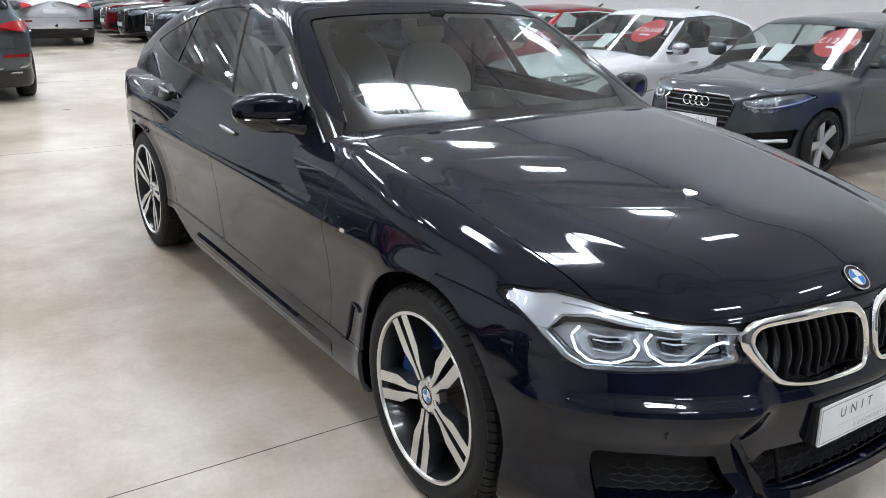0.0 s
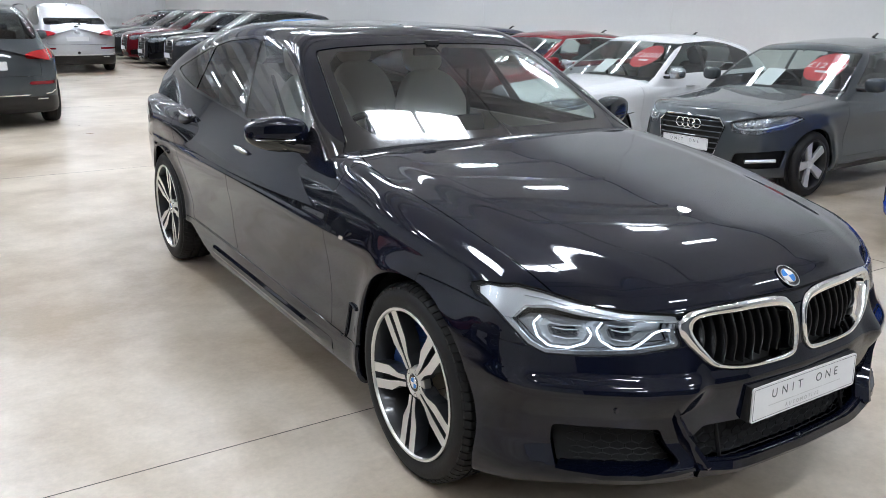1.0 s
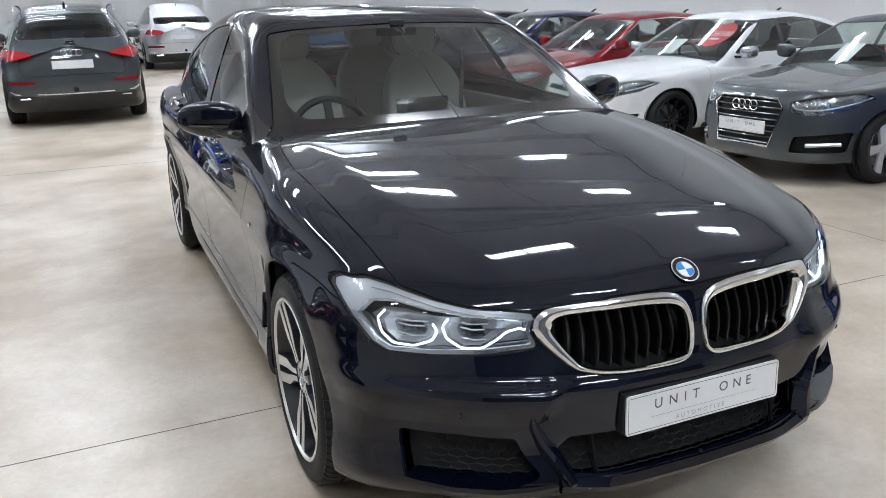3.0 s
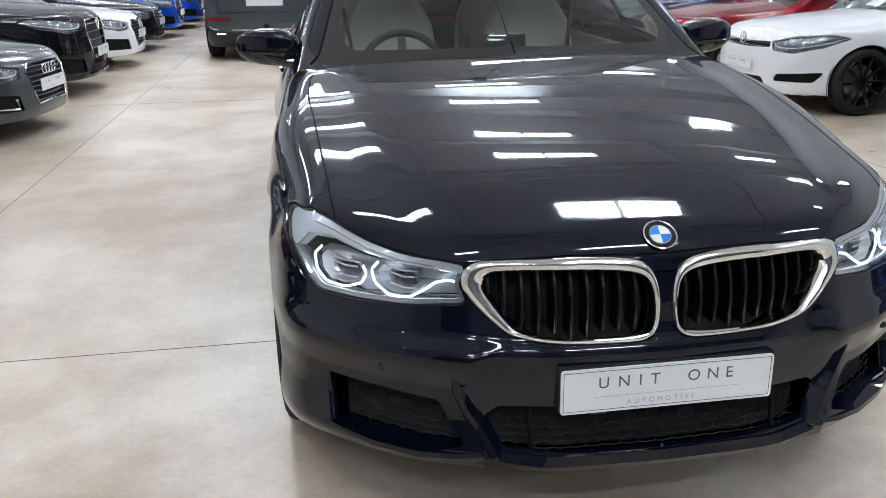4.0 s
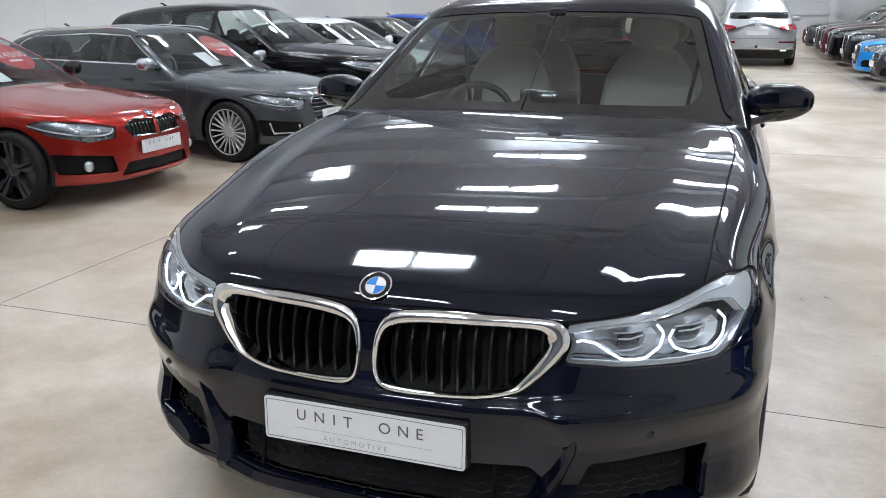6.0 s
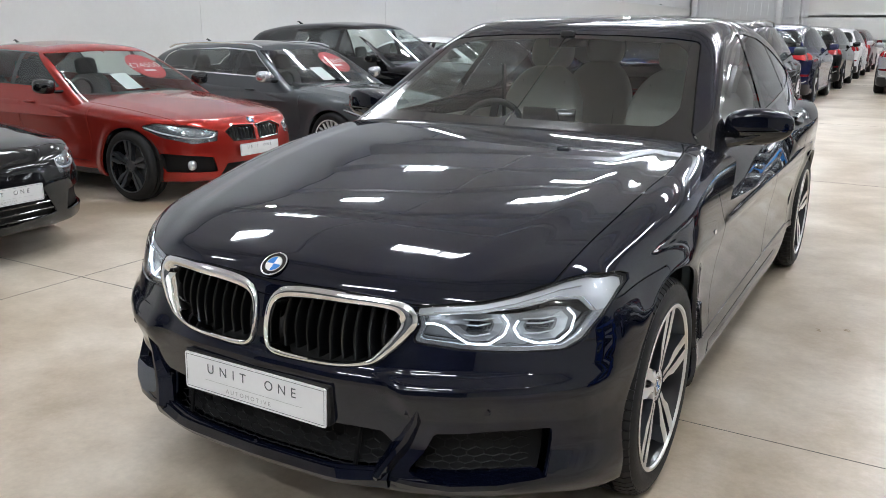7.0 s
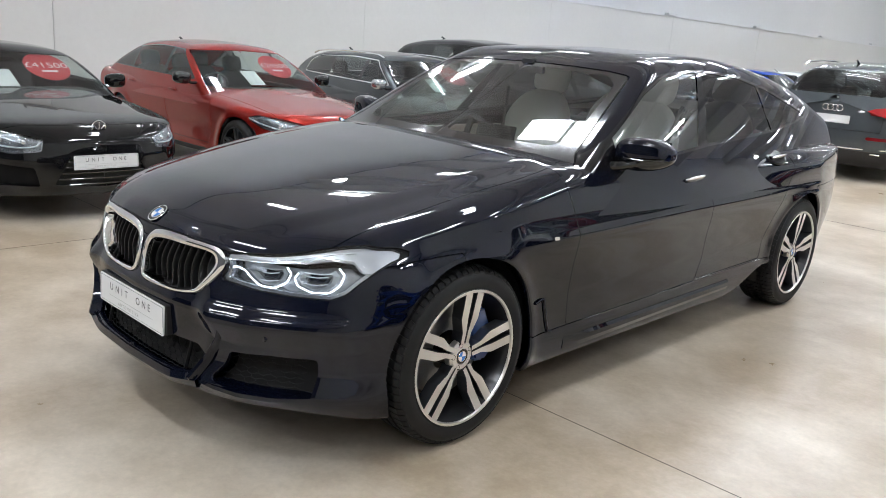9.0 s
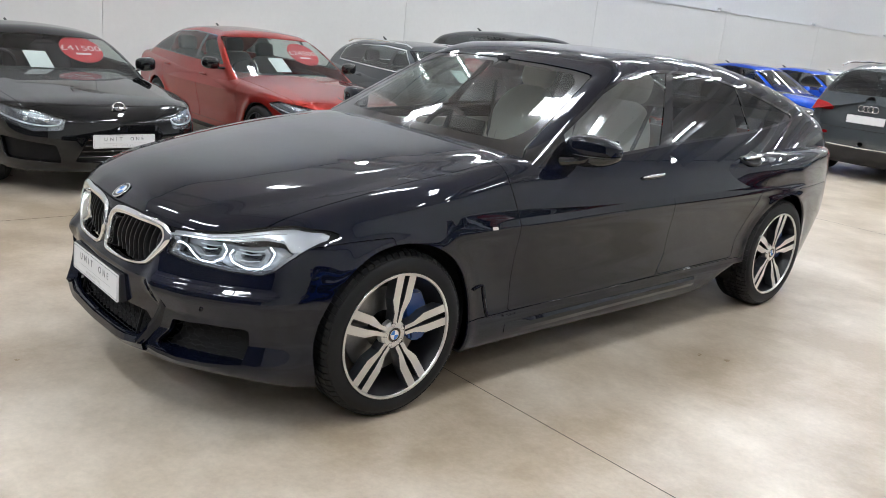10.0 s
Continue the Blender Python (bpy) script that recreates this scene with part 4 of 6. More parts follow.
def honeycomb(name, poly, w, h, depth, parent, r=0.0019):
    """A mesh of flat six-sided cells inside an outline on the nose, set back by depth."""
    bm = bmesh.new()
    xs, zs = [p[0] for p in poly], [p[1] for p in poly]
    seen = set()
    rows = int((max(zs) - min(zs)) / h) + 2
    cols = int((max(xs) - min(xs)) / w) + 2
    for j in range(rows):
        for i in range(cols):
            cx, cz = min(xs) + (i + 0.5 * (j % 2)) * w, min(zs) + j * h
            c = [(cx - w * 0.5, cz - h * 0.3), (cx - w * 0.5, cz + h * 0.3), (cx, cz + h * 0.7), (cx + w * 0.5, cz + h * 0.3)]
            for a, b in zip(c, c[1:]):
                mid = (np.array([(a[0] + b[0]) / 2]), np.array([(a[1] + b[1]) / 2]))
                key = (round(float(mid[0][0]), 4), round(float(mid[1][0]), 4))
                if key in seen or polydist(*mid, poly)[0] > 0.004:
                    continue
                seen.add(key)
                P = on_nose([a, b], -depth)
                tube(bm, P.tolist(), r, 4)
    if not bm.verts:
        bm.free()
        return []
    return pair_part(name, bm, M_MESHBLACK, parent, "", 60)


def hero_nose():
    # kidneys: a chrome moulding between the outer and the inner outline
    ring_in, _ = KID.cut(xz(KIDNEY_IN, 0.012))
    outer, inner = np.array(dense(KIDNEY, closed=True)), np.array(dense(KIDNEY_IN, closed=True))
    mid = np.array([0.225, 0.664])

    def reach(poly, ang):
        u = np.array([math.cos(ang), math.sin(ang)])
        best = 0.0
        for p, q in zip(poly - mid, np.roll(poly, -1, 0) - mid):
            den = u[0] * (q - p)[1] - u[1] * (q - p)[0]
            if abs(den) > 1e-12:
                s = (p[0] * (q - p)[1] - p[1] * (q - p)[0]) / den
                k = (p[0] * u[1] - p[1] * u[0]) / den
                if s > 0 and -1e-6 <= k <= 1 + 1e-6:
                    best = max(best, s)
        return mid + u * best

    angs = np.linspace(0, 2 * math.pi, 168, endpoint=False)
    po, pi_ = np.array([reach(outer, a) for a in angs]), np.array([reach(inner, a) for a in angs])
    bm = bmesh.new()
    rows = [[bm.verts.new(q) for q in on_nose(po + (pi_ - po) * t, o)] for t, o in ((-0.02, -0.02), (0.0, 0.004), (0.22, 0.0105), (0.5, 0.0115), (0.80, 0.008), (1.0, 0.001), (1.02, -0.045))]
    for a, b in zip(rows, rows[1:]):
        for k in range(len(angs)):
            j = (k + 1) % len(angs)
            bm.faces.new((a[k], a[j], b[j], b[k]))
    frames = pair_part("kidney_grille", bm, M_CHROME, CAR, "chrome grille surround", 50)
    both("grille_backing", ring_in.moved(-0.085), M_DARK, CAR)
    for i in range(10):
        x = 0.062 + 0.0385 * i
        zs = [z for z in np.linspace(0.566, 0.757, 24) if polydist(np.array([x]), np.array([z]), KIDNEY_IN)[0] < 0.006]
        if len(zs) < 3:
            continue
        bm = bmesh.new()
        col = on_nose([(x, z) for z in zs], -0.012)
        prev = None
        for k, P in enumerate(col):
            s = k / (len(col) - 1)
            y0 = P[1] + 0.010 + 0.018 * (2 * s - 1) ** 2
            ringv = [bm.verts.new((P[0] + dx, y0 + dy, P[2])) for dx, dy in ((-0.0065, 0.05), (-0.0065, 0.006), (-0.003, 0.0), (0.003, 0.0), (0.0065, 0.006), (0.0065, 0.05))]
            if prev:
                for a in range(6):
                    bm.faces.new((prev[a], prev[(a + 1) % 6], ringv[(a + 1) % 6], ringv[a]))
            prev = ringv
        for b, fr in zip((bm, flipped(bm)), frames):
            sharp(part("slat", b, M_SLAT, fr), 40)
    # headlights
    lenses = both("headlight", LAMPSHEET.moved(-0.001), M_LENS, CAR, "clear headlight with lit white light guides")
    brow, rest = LAMPSHEET.cut(lambda x, y, z: polydist(x, z, [(0.44, 0.756), (0.465, 0.737), (0.62, 0.750), (0.70, 0.764), (0.76, 0.780), (0.815, 0.774), (0.848, 0.735), (0.89, 0.74), (0.89, 0.80), (0.80, 0.83), (0.73, 0.81), (0.61, 0.775), (0.5, 0.765)], 0.0))
    for b, s in zip((brow, brow.flip()), lenses):
        put("brow_reflector", [b.moved(-0.014)], M_LAMPSILVER, s, "", 0.02)
    lowr, dark = rest.cut(lambda x, y, z: polydist(x, z, LAMP, 0.0) * -1 - 0.011)
    for b, c, s in zip((dark, dark.flip()), (lowr, lowr.flip()), lenses):
        put("lamp_bowl", [b.moved(-0.085)], M_BOWL, s)
        put("lamp_edge", [c.moved(-0.012)], M_SHADE, s, "", 0.06)
    guides = ([(0.792, 0.752), (0.812, 0.728), (0.808, 0.690), (0.786, 0.664), (0.742, 0.662), (0.702, 0.680), (0.688, 0.704), (0.696, 0.724)],
              [(0.660, 0.740), (0.676, 0.718), (0.670, 0.688), (0.640, 0.664), (0.592, 0.666), (0.556, 0.688), (0.530, 0.708), (0.500, 0.716), (0.470, 0.708)])
    for g, (cx, cz) in zip(guides, ((0.748, 0.708), (0.612, 0.706))):
        line = [g[0]]
        for p, q in zip(g, g[1:]):
            p, q = np.array(p), np.array(q)
            line += [p + (q - p) * 0.12, p + (q - p) * 0.5, p + (q - p) * 0.88]
        line.append(g[-1])
        bm = bmesh.new()
        tube(bm, on_nose(line, -0.020).tolist(), 0.0030, 8)
        pair_part("light_guide", bm, M_LAMPWHITE, lenses, "glowing white light guide")
        # stepped reflector walls inside the guide
        for k, (fac, deep, mt) in enumerate(((0.84, 0.030, M_LAMPSILVER), (0.66, 0.045, M_BOWL), (0.50, 0.060, M_LAMPSILVER))):
            inner = [(cx + (x - cx) * fac, cz + (z - cz) * fac) for x, z in g[:8]]
            P, Q = on_nose(inner, -deep), on_nose([(cx + (x - cx) * (fac - 0.14), cz + (z - cz) * (fac - 0.14)) for x, z in inner], -deep - 0.018)
            bm = bmesh.new()
            v, w = [bm.verts.new(p) for p in P], [bm.verts.new(p) for p in Q]
            for i in range(len(v) - 1):
                bm.faces.new((v[i], v[i + 1], w[i + 1], w[i]))
            pair_part("reflector_step", bm, mt, lenses, "", 10)
        # square projector with a bright bar over it
        bm = bmesh.new()
        P = on_nose([(cx + dx, cz + dz) for dx, dz in ((-0.030, -0.013), (0.026, -0.016), (0.034, 0.010), (-0.024, 0.016))], -0.052)
        Q = on_nose([(cx + dx * 0.7, cz + dz * 0.6) for dx, dz in ((-0.030, -0.013), (0.026, -0.016), (0.034, 0.010), (-0.024, 0.016))], -0.040)
        v, w = [bm.verts.new(p) for p in P], [bm.verts.new(p) for p in Q]
        bm.faces.new(w)
        for i in range(4):
            bm.faces.new((v[i], v[(i + 1) % 4], w[(i + 1) % 4], w[i]))
        pair_part("projector_lens", bm, M_PROJ, lenses, "", 20)
        for dz, half in ((0.020, 0.040), (0.006, 0.030), (-0.020, 0.032)):
            bm = bmesh.new()
            tube(bm, on_nose([(cx - half, cz + dz), (cx, cz + dz - 0.002), (cx + half * 0.9, cz + dz + 0.004)], -0.036).tolist(), 0.0022, 5)
            pair_part("lamp_bar", bm, M_LAMPSILVER, lenses)
    bm = bmesh.new()
    tube(bm, on_nose([(0.468, 0.735), (0.62, 0.749), (0.70, 0.763), (0.76, 0.779), (0.812, 0.773), (0.846, 0.736)], -0.008).tolist(), 0.0022, 5)
    pair_part("brow_strip", bm, M_CHROME, lenses)
    # fine ribs along the brow
    for off in (0.009,):
        bm = bmesh.new()
        tube(bm, on_nose([(x, z - off) for x, z in ((0.503, 0.752), (0.61, 0.763), (0.678, 0.777), (0.72, 0.790), (0.76, 0.803), (0.80, 0.807))], -0.011).tolist(), 0.0016, 5)
        pair_part("brow_rib", bm, M_BOWL, lenses)
    # lower openings
    for sh, nm in ((DUCTSHEET, "air_duct"), (INTAKESHEET, "lower_intake")):
        both(nm, sh.moved(-0.075), M_DARK, CAR, "", 0.0)
    honeycomb("honeycomb_grille", [(0.745, 0.425), (0.655, 0.425), (0.532, 0.415), (0.505, 0.355), (0.49, 0.315), (0.55, 0.298), (0.745, 0.292)], 0.040, 0.0155, 0.045, CAR)
    honeycomb("honeycomb_grille", [(0.0, 0.415), (0.0, 0.302), (0.16, 0.300), (0.38, 0.312), (0.395, 0.412)], 0.044, 0.0170, 0.05, CAR)
    # slim upright blades either side of the centre intake
    bm = bmesh.new()
    P, Q = on_nose([(0.322, 0.412), (0.318, 0.308)], -0.04)
    tube(bm, [P, Q], 0.007, 6)
    pair_part("intake_divider", bm, M_MESHBLACK, CAR)
    # corner winglets under the ducts
    bm = bmesh.new()
    ends = np.array([[0.6], [1.0], [1.0], [1.0], [0.6], [0.05]])
    dn = on_nose([(0.41, 0.266), (0.50, 0.258), (0.58, 0.252), (0.68, 0.254), (0.76, 0.266), (0.785, 0.280)], 0.002 * ends)
    up = on_nose([(0.41, 0.300), (0.50, 0.292), (0.58, 0.284), (0.68, 0.284), (0.76, 0.294), (0.785, 0.300)], 0.009 * ends)
    lip = on_nose([(0.415, 0.306), (0.50, 0.302), (0.58, 0.296), (0.68, 0.296), (0.76, 0.303), (0.785, 0.306)], 0.006 * ends)
    ins = on_nose([(0.44, 0.318), (0.50, 0.330), (0.58, 0.326), (0.68, 0.324), (0.76, 0.322), (0.78, 0.318)], -0.05)
    rows = [[bm.verts.new(p) for p in r] for r in (dn, up, lip, ins)]
    for a, b in zip(rows, rows[1:]):
        for k in range(5):
            bm.faces.new((a[k], a[k + 1], b[k + 1], b[k]))
    pair_part("bumper_winglet", bm, M_NAVY, CAR, "", 30)
    # raised fin that runs down from the bumper's fold between duct and intake
    bm = bmesh.new()
    line = [(0.500, 0.500), (0.487, 0.460), (0.462, 0.410), (0.432, 0.355), (0.404, 0.304), (0.396, 0.290)]
    rows = []
    for k, (x, z) in enumerate(line):
        w, o = (0.004, 0.016, 0.021, 0.022, 0.022, 0.010)[k], (0.0, 0.012, 0.020, 0.024, 0.026, 0.010)[k]
        rows.append([bm.verts.new(q) for q, in (on_nose([(x - 1.3 * w, z + 0.006)], -0.012), on_nose([(x - 0.35 * w, z + 0.002)], o), on_nose([(x + 0.25 * w, z)], o), on_nose([(x + 1.3 * w, z - 0.004)], -0.012))])
    for a, b in zip(rows, rows[1:]):
        for k in range(3):
            bm.faces.new((a[k], a[k + 1], b[k + 1], b[k]))
    pair_part("bumper_fin", bm, M_NAVY, CAR, "", 25)
    # front splitter bar
    bm = bmesh.new()
    xs = np.linspace(-0.43, 0.43, 21)
    sec = ((0.302, -0.03), (0.304, 0.008), (0.286, 0.016), (0.266, 0.012), (0.256, -0.004))
    rows = [[bm.verts.new(p) for p in on_nose([(abs(x), z + 0.012 * max(0, abs(x) - 0.3) / 0.1) for x in xs], o) * np.array([[1 if x >= 0 else -1, 1, 1] for x in xs])] for z, o in sec]
    for a, b in zip(rows, rows[1:]):
        for k in range(20):
            bm.faces.new((a[k], a[k + 1], b[k + 1], b[k]))
    sharp(part("front_splitter", bm, M_NAVY, CAR, "glossy dark blue lip under the intake"), 20)
    # plate on its holder
    yp = float(front_y(0.0, 0.46)) - 0.012
    bm = bmesh.new()
    box(bm, -0.264, 0.264, yp - 0.0, yp + 0.03, 0.418, 0.532, 0.006)
    part("plate_holder", bm, M_PLASTIC, CAR)
    number_plate(CAR, pose(0, yp - 0.002, 0.4725, -2))
    bm = bmesh.new()
    box(bm, -0.185, -0.145, yp - 0.006, yp, 0.410, 0.417)
    part("plate_clip", bm, M_PLASTIC, CAR)
    # bonnet badge
    P = np.array([[0.0, -0.757, float(top_z(0.0, -0.757))]])
    n = Vector(normals(hero_low, P)[0])
    roundel(CAR, Matrix.Translation(Vector(P[0]) + n * 0.001) @ Matrix.Rotation(0, 4, "Z") @ n.to_track_quat("Z", "Y").to_matrix().to_4x4(), 0.041, "bonnet_badge")
    # parking sensors
    for x, z in ((0.655, 0.50),):
        P = on_nose([(x, z)], 0.0)[0]
        bm = bmesh.new()
        lathe(bm, [(-0.003, 0.0), (-0.003, 0.009), (0.004, 0.0105)], 16, "y", tuple(P))
        pair_part("parking_sensor", bm, M_NAVY, CAR)


M_SLAT = mat("slat_black", (0.003, 0.003, 0.0035), 0.35, Specular_IOR_Level=0.25)
M_LAMPSILVER = mat("lamp_brow_silver", (0.58, 0.60, 0.62), 0.32, 0.6)
M_BOWL = mat("lamp_bowl_grey", (0.60, 0.61, 0.63), 0.25, 0.6)
M_PROJ = mat("projector_glass", (0.02, 0.022, 0.03), 0.03, 0.0, 1.0)


def hero_sides():
    # door handles; a near-black dish on the door stands for the recess's shade
    for y, z, name in ((1.595, 0.925, "front"), (2.61, 0.984, "rear")):
        x = float(side_x(y, z))
        n = Vector(normals(hero_low, np.array([[x, y, z]]))[0])
        bm = bmesh.new()
        lathe(bm, [(0.0015, 0.0), (0.0025, 0.03), (0.0055, 0.05), (0.0065, 0.056), (0.004, 0.062), (-0.004, 0.066)], 32, "x")
        bmesh.ops.transform(bm, matrix=Matrix.Translation((x, y, z)) @ n.to_track_quat("X", "Z").to_matrix().to_4x4() @ Matrix.Diagonal((1.2, 1.62, 0.98, 1)), verts=bm.verts)
        pair_part("handle_cup", bm, M_SLAT, CAR)
        bm = bmesh.new()
        blob(bm, (x + 0.024, y, z + 0.004), (0.010, 0.098, 0.013), 0.7, 10, pose(0, 0, 0, 3))
        blob(bm, (x + 0.012, y + 0.080, z + 0.006), (0.014, 0.014, 0.011), 0.8, 8)
        blob(bm, (x + 0.012, y - 0.075, z - 0.001), (0.014, 0.014, 0.011), 0.8, 8)
        hs = pair_part("door_handle", bm, M_NAVY, CAR, "body-coloured handle with a chrome strip")
        bm = bmesh.new()
        blob(bm, (x + 0.031, y, z + 0.010), (0.008, 0.098, 0.0075), 0.8, 8, pose(0, 0, 0, 3))
        pair_part("chrome_strip", bm, M_CHROME, hs)
    # mirrors: two-tone head on a slim arm
    bm = bmesh.new()
    vs = blob(bm, (0, 0, 0), (0.128, 0.062, 0.074), 0.52, 20)
    for v in vs:
        s = (v.co.x + 0.128) / 0.256
        v.co.z *= 0.72 + 0.28 * (1 - abs(2 * s - 0.8) ** 2)
        v.co.y += 0.05 * s * s
        v.co.y *= 1.1 if v.co.y < 0 else 0.7
    top = bm.copy()
    m = pose(0.955, 1.03, 1.08, 0, -3, 4)
    bmesh.ops.bisect_plane(top, geom=top.verts[:] + top.edges[:] + top.faces[:], plane_co=(0, 0, -0.012), plane_no=(0, 0, 1), clear_inner=True)
    bmesh.ops.bisect_plane(bm, geom=bm.verts[:] + bm.edges[:] + bm.faces[:], plane_co=(0, 0, -0.015), plane_no=(0, 0, 1), clear_outer=True)
    bmesh.ops.scale(bm, vec=(0.985, 0.97, 1.0), verts=bm.verts)
    bmesh.ops.transform(top, matrix=m, verts=top.verts)
    bmesh.ops.transform(bm, matrix=m, verts=bm.verts)
    heads = pair_part("wing_mirror", top, M_NAVY, CAR, "dark blue mirror head with a black underside")
    pair_part("mirror_base", bm, M_GLOSSBLACK, heads)
    bm = bmesh.new()
    tube(bm, [(0.83, 0.93, 1.015), (0.88, 0.96, 1.022), (0.93, 0.985, 1.035), (0.96, 1.0, 1.05)], [0.024, 0.02, 0.02, 0.022], 10)
    pair_part("mirror_arm", bm, M_GLOSSBLACK, heads)
    bm = bmesh.new()
    box(bm, -0.088, 0.088, -0.004, 0.0, -0.048, 0.052, 0.0, m @ pose(0.004, 0.062, 0.002, 0, 0, 6))
    pair_part("mirror_glass", bm, M_CHROME, heads)
    bm = bmesh.new()
    tube(bm, [(0.90, 0.962, 1.060), (0.98, 0.958, 1.062), (1.065, 0.985, 1.066)], 0.003, 6)
    pair_part("indicator_strip", bm, M_GLOSSBLACK, heads)
    # small wing badge, vent behind the wheel
    x = float(side_x(0.470, 0.763))
    bm = bmesh.new()
    slab(bm, [(-0.019, -0.007), (0.013, -0.007), (0.021, 0.007), (-0.011, 0.007)], 0.002)
    bmesh.ops.transform(bm, matrix=Matrix.Translation((x, 0.470, 0.763)) @ Matrix(((0, 0, 1, 0), (-1, 0, 0, 0), (0, 1, 0, 0), (0, 0, 0, 1))) @ pose(0, 0, 0, 0, 0, 180), verts=bm.verts)
    pair_part("wing_badge", bm, M_CHROME, CAR, "small chrome badge")
    bm = bmesh.new()
    pts = [(0.455, 0.505), (0.475, 0.500), (0.515, 0.352), (0.50, 0.345)]
    v = [bm.verts.new((float(side_x(y, z)) + 0.001, y, z)) for y, z in pts]
    w = [bm.verts.new((float(side_x(y, z)) - 0.02, y, z)) for y, z in pts]
    bm.faces.new(v)
    for k in range(4):
        bm.faces.new((v[k], v[(k + 1) % 4], w[(k + 1) % 4], w[k]))
    pair_part("wing_vent", bm, M_DARK, CAR)
    bm = bmesh.new()
    tube(bm, [(float(side_x(y, z)) + 0.003, y, z) for y, z in ((0.400, 0.492), (0.44, 0.500), (0.462, 0.500), (0.478, 0.44), (0.505, 0.352), (0.53, 0.348))], 0.0055, 6)
    pair_part("vent_blade", bm, M_NAVY, CAR)
    # skirt blade
    bm = bmesh.new()
    ys = np.linspace(0.62, 2.16, 24)
    sec = ((0.300, 0.001), (0.284, 0.008), (0.262, 0.010), (0.235, 0.0))
    rows = [[bm.verts.new((float(side_x(y, z)) + o * math.sin(math.pi * min(1, max(0, (y - 0.55) / 0.5)) / 2), y, z + 0.012 * (y - 0.6))) for y in ys] for z, o in sec]
    for a, b in zip(rows, rows[1:]):
        for k in range(len(ys) - 1):
            bm.faces.new((a[k], a[k + 1], b[k + 1], b[k]))
    pair_part("skirt_blade", bm, M_NAVY, CAR, "", 15)
    # wipers and washer jets
    for x0, x1, y0 in ((-0.62, 0.05, 0.70), (0.02, 0.60, 0.66)):
        bm = bmesh.new()
        tube(bm, [(x0 + (x1 - x0) * s, y0 - 0.03 + 0.05 * s, 1.036 + 0.010 * math.sin(math.pi * s)) for s in np.linspace(0, 1, 8)], 0.006, 6)
        part("wiper", bm, M_PLASTIC, CAR)
    bm = bmesh.new()
    box(bm, -0.64, 0.64, 0.60, 0.80, 0.985, 1.018)
    part("scuttle_panel", bm, M_PLASTIC, CAR)
    # fin and sunroof
    bm = bmesh.new()
    v = [bm.verts.new((s * 0.022 * (1 - k), y, 1.497 + h)) for s in (-1, 1) for y, h, k in ((3.05 - 0.2, 0.0, 0.2), (3.05, 0.055, 0.85), (3.09, 0.0, 0.1))]
    bm.faces.new(v[:3])
    bm.faces.new(v[3:][::-1])
    bm.faces.new((v[0], v[1], v[4], v[3]))
    bm.faces.new((v[1], v[2], v[5], v[4]))
    bmesh.ops.translate(bm, vec=(0, 0, -0.055), verts=bm.verts)
    part("aerial_fin", bm, M_NAVY, CAR)
    # fuel flap line
    bm = bmesh.new()
    tube(bm, [(-(float(side_x(3.42 + 0.075 * math.cos(a), 0.92 + 0.065 * math.sin(a))) + 0.0003), 3.42 + 0.075 * math.cos(a), 0.92 + 0.065 * math.sin(a)) for a in np.linspace(0, 2 * math.pi, 28, endpoint=False)], 0.0016, 5, True)
    part("fuel_flap", bm, M_DARK, CAR)


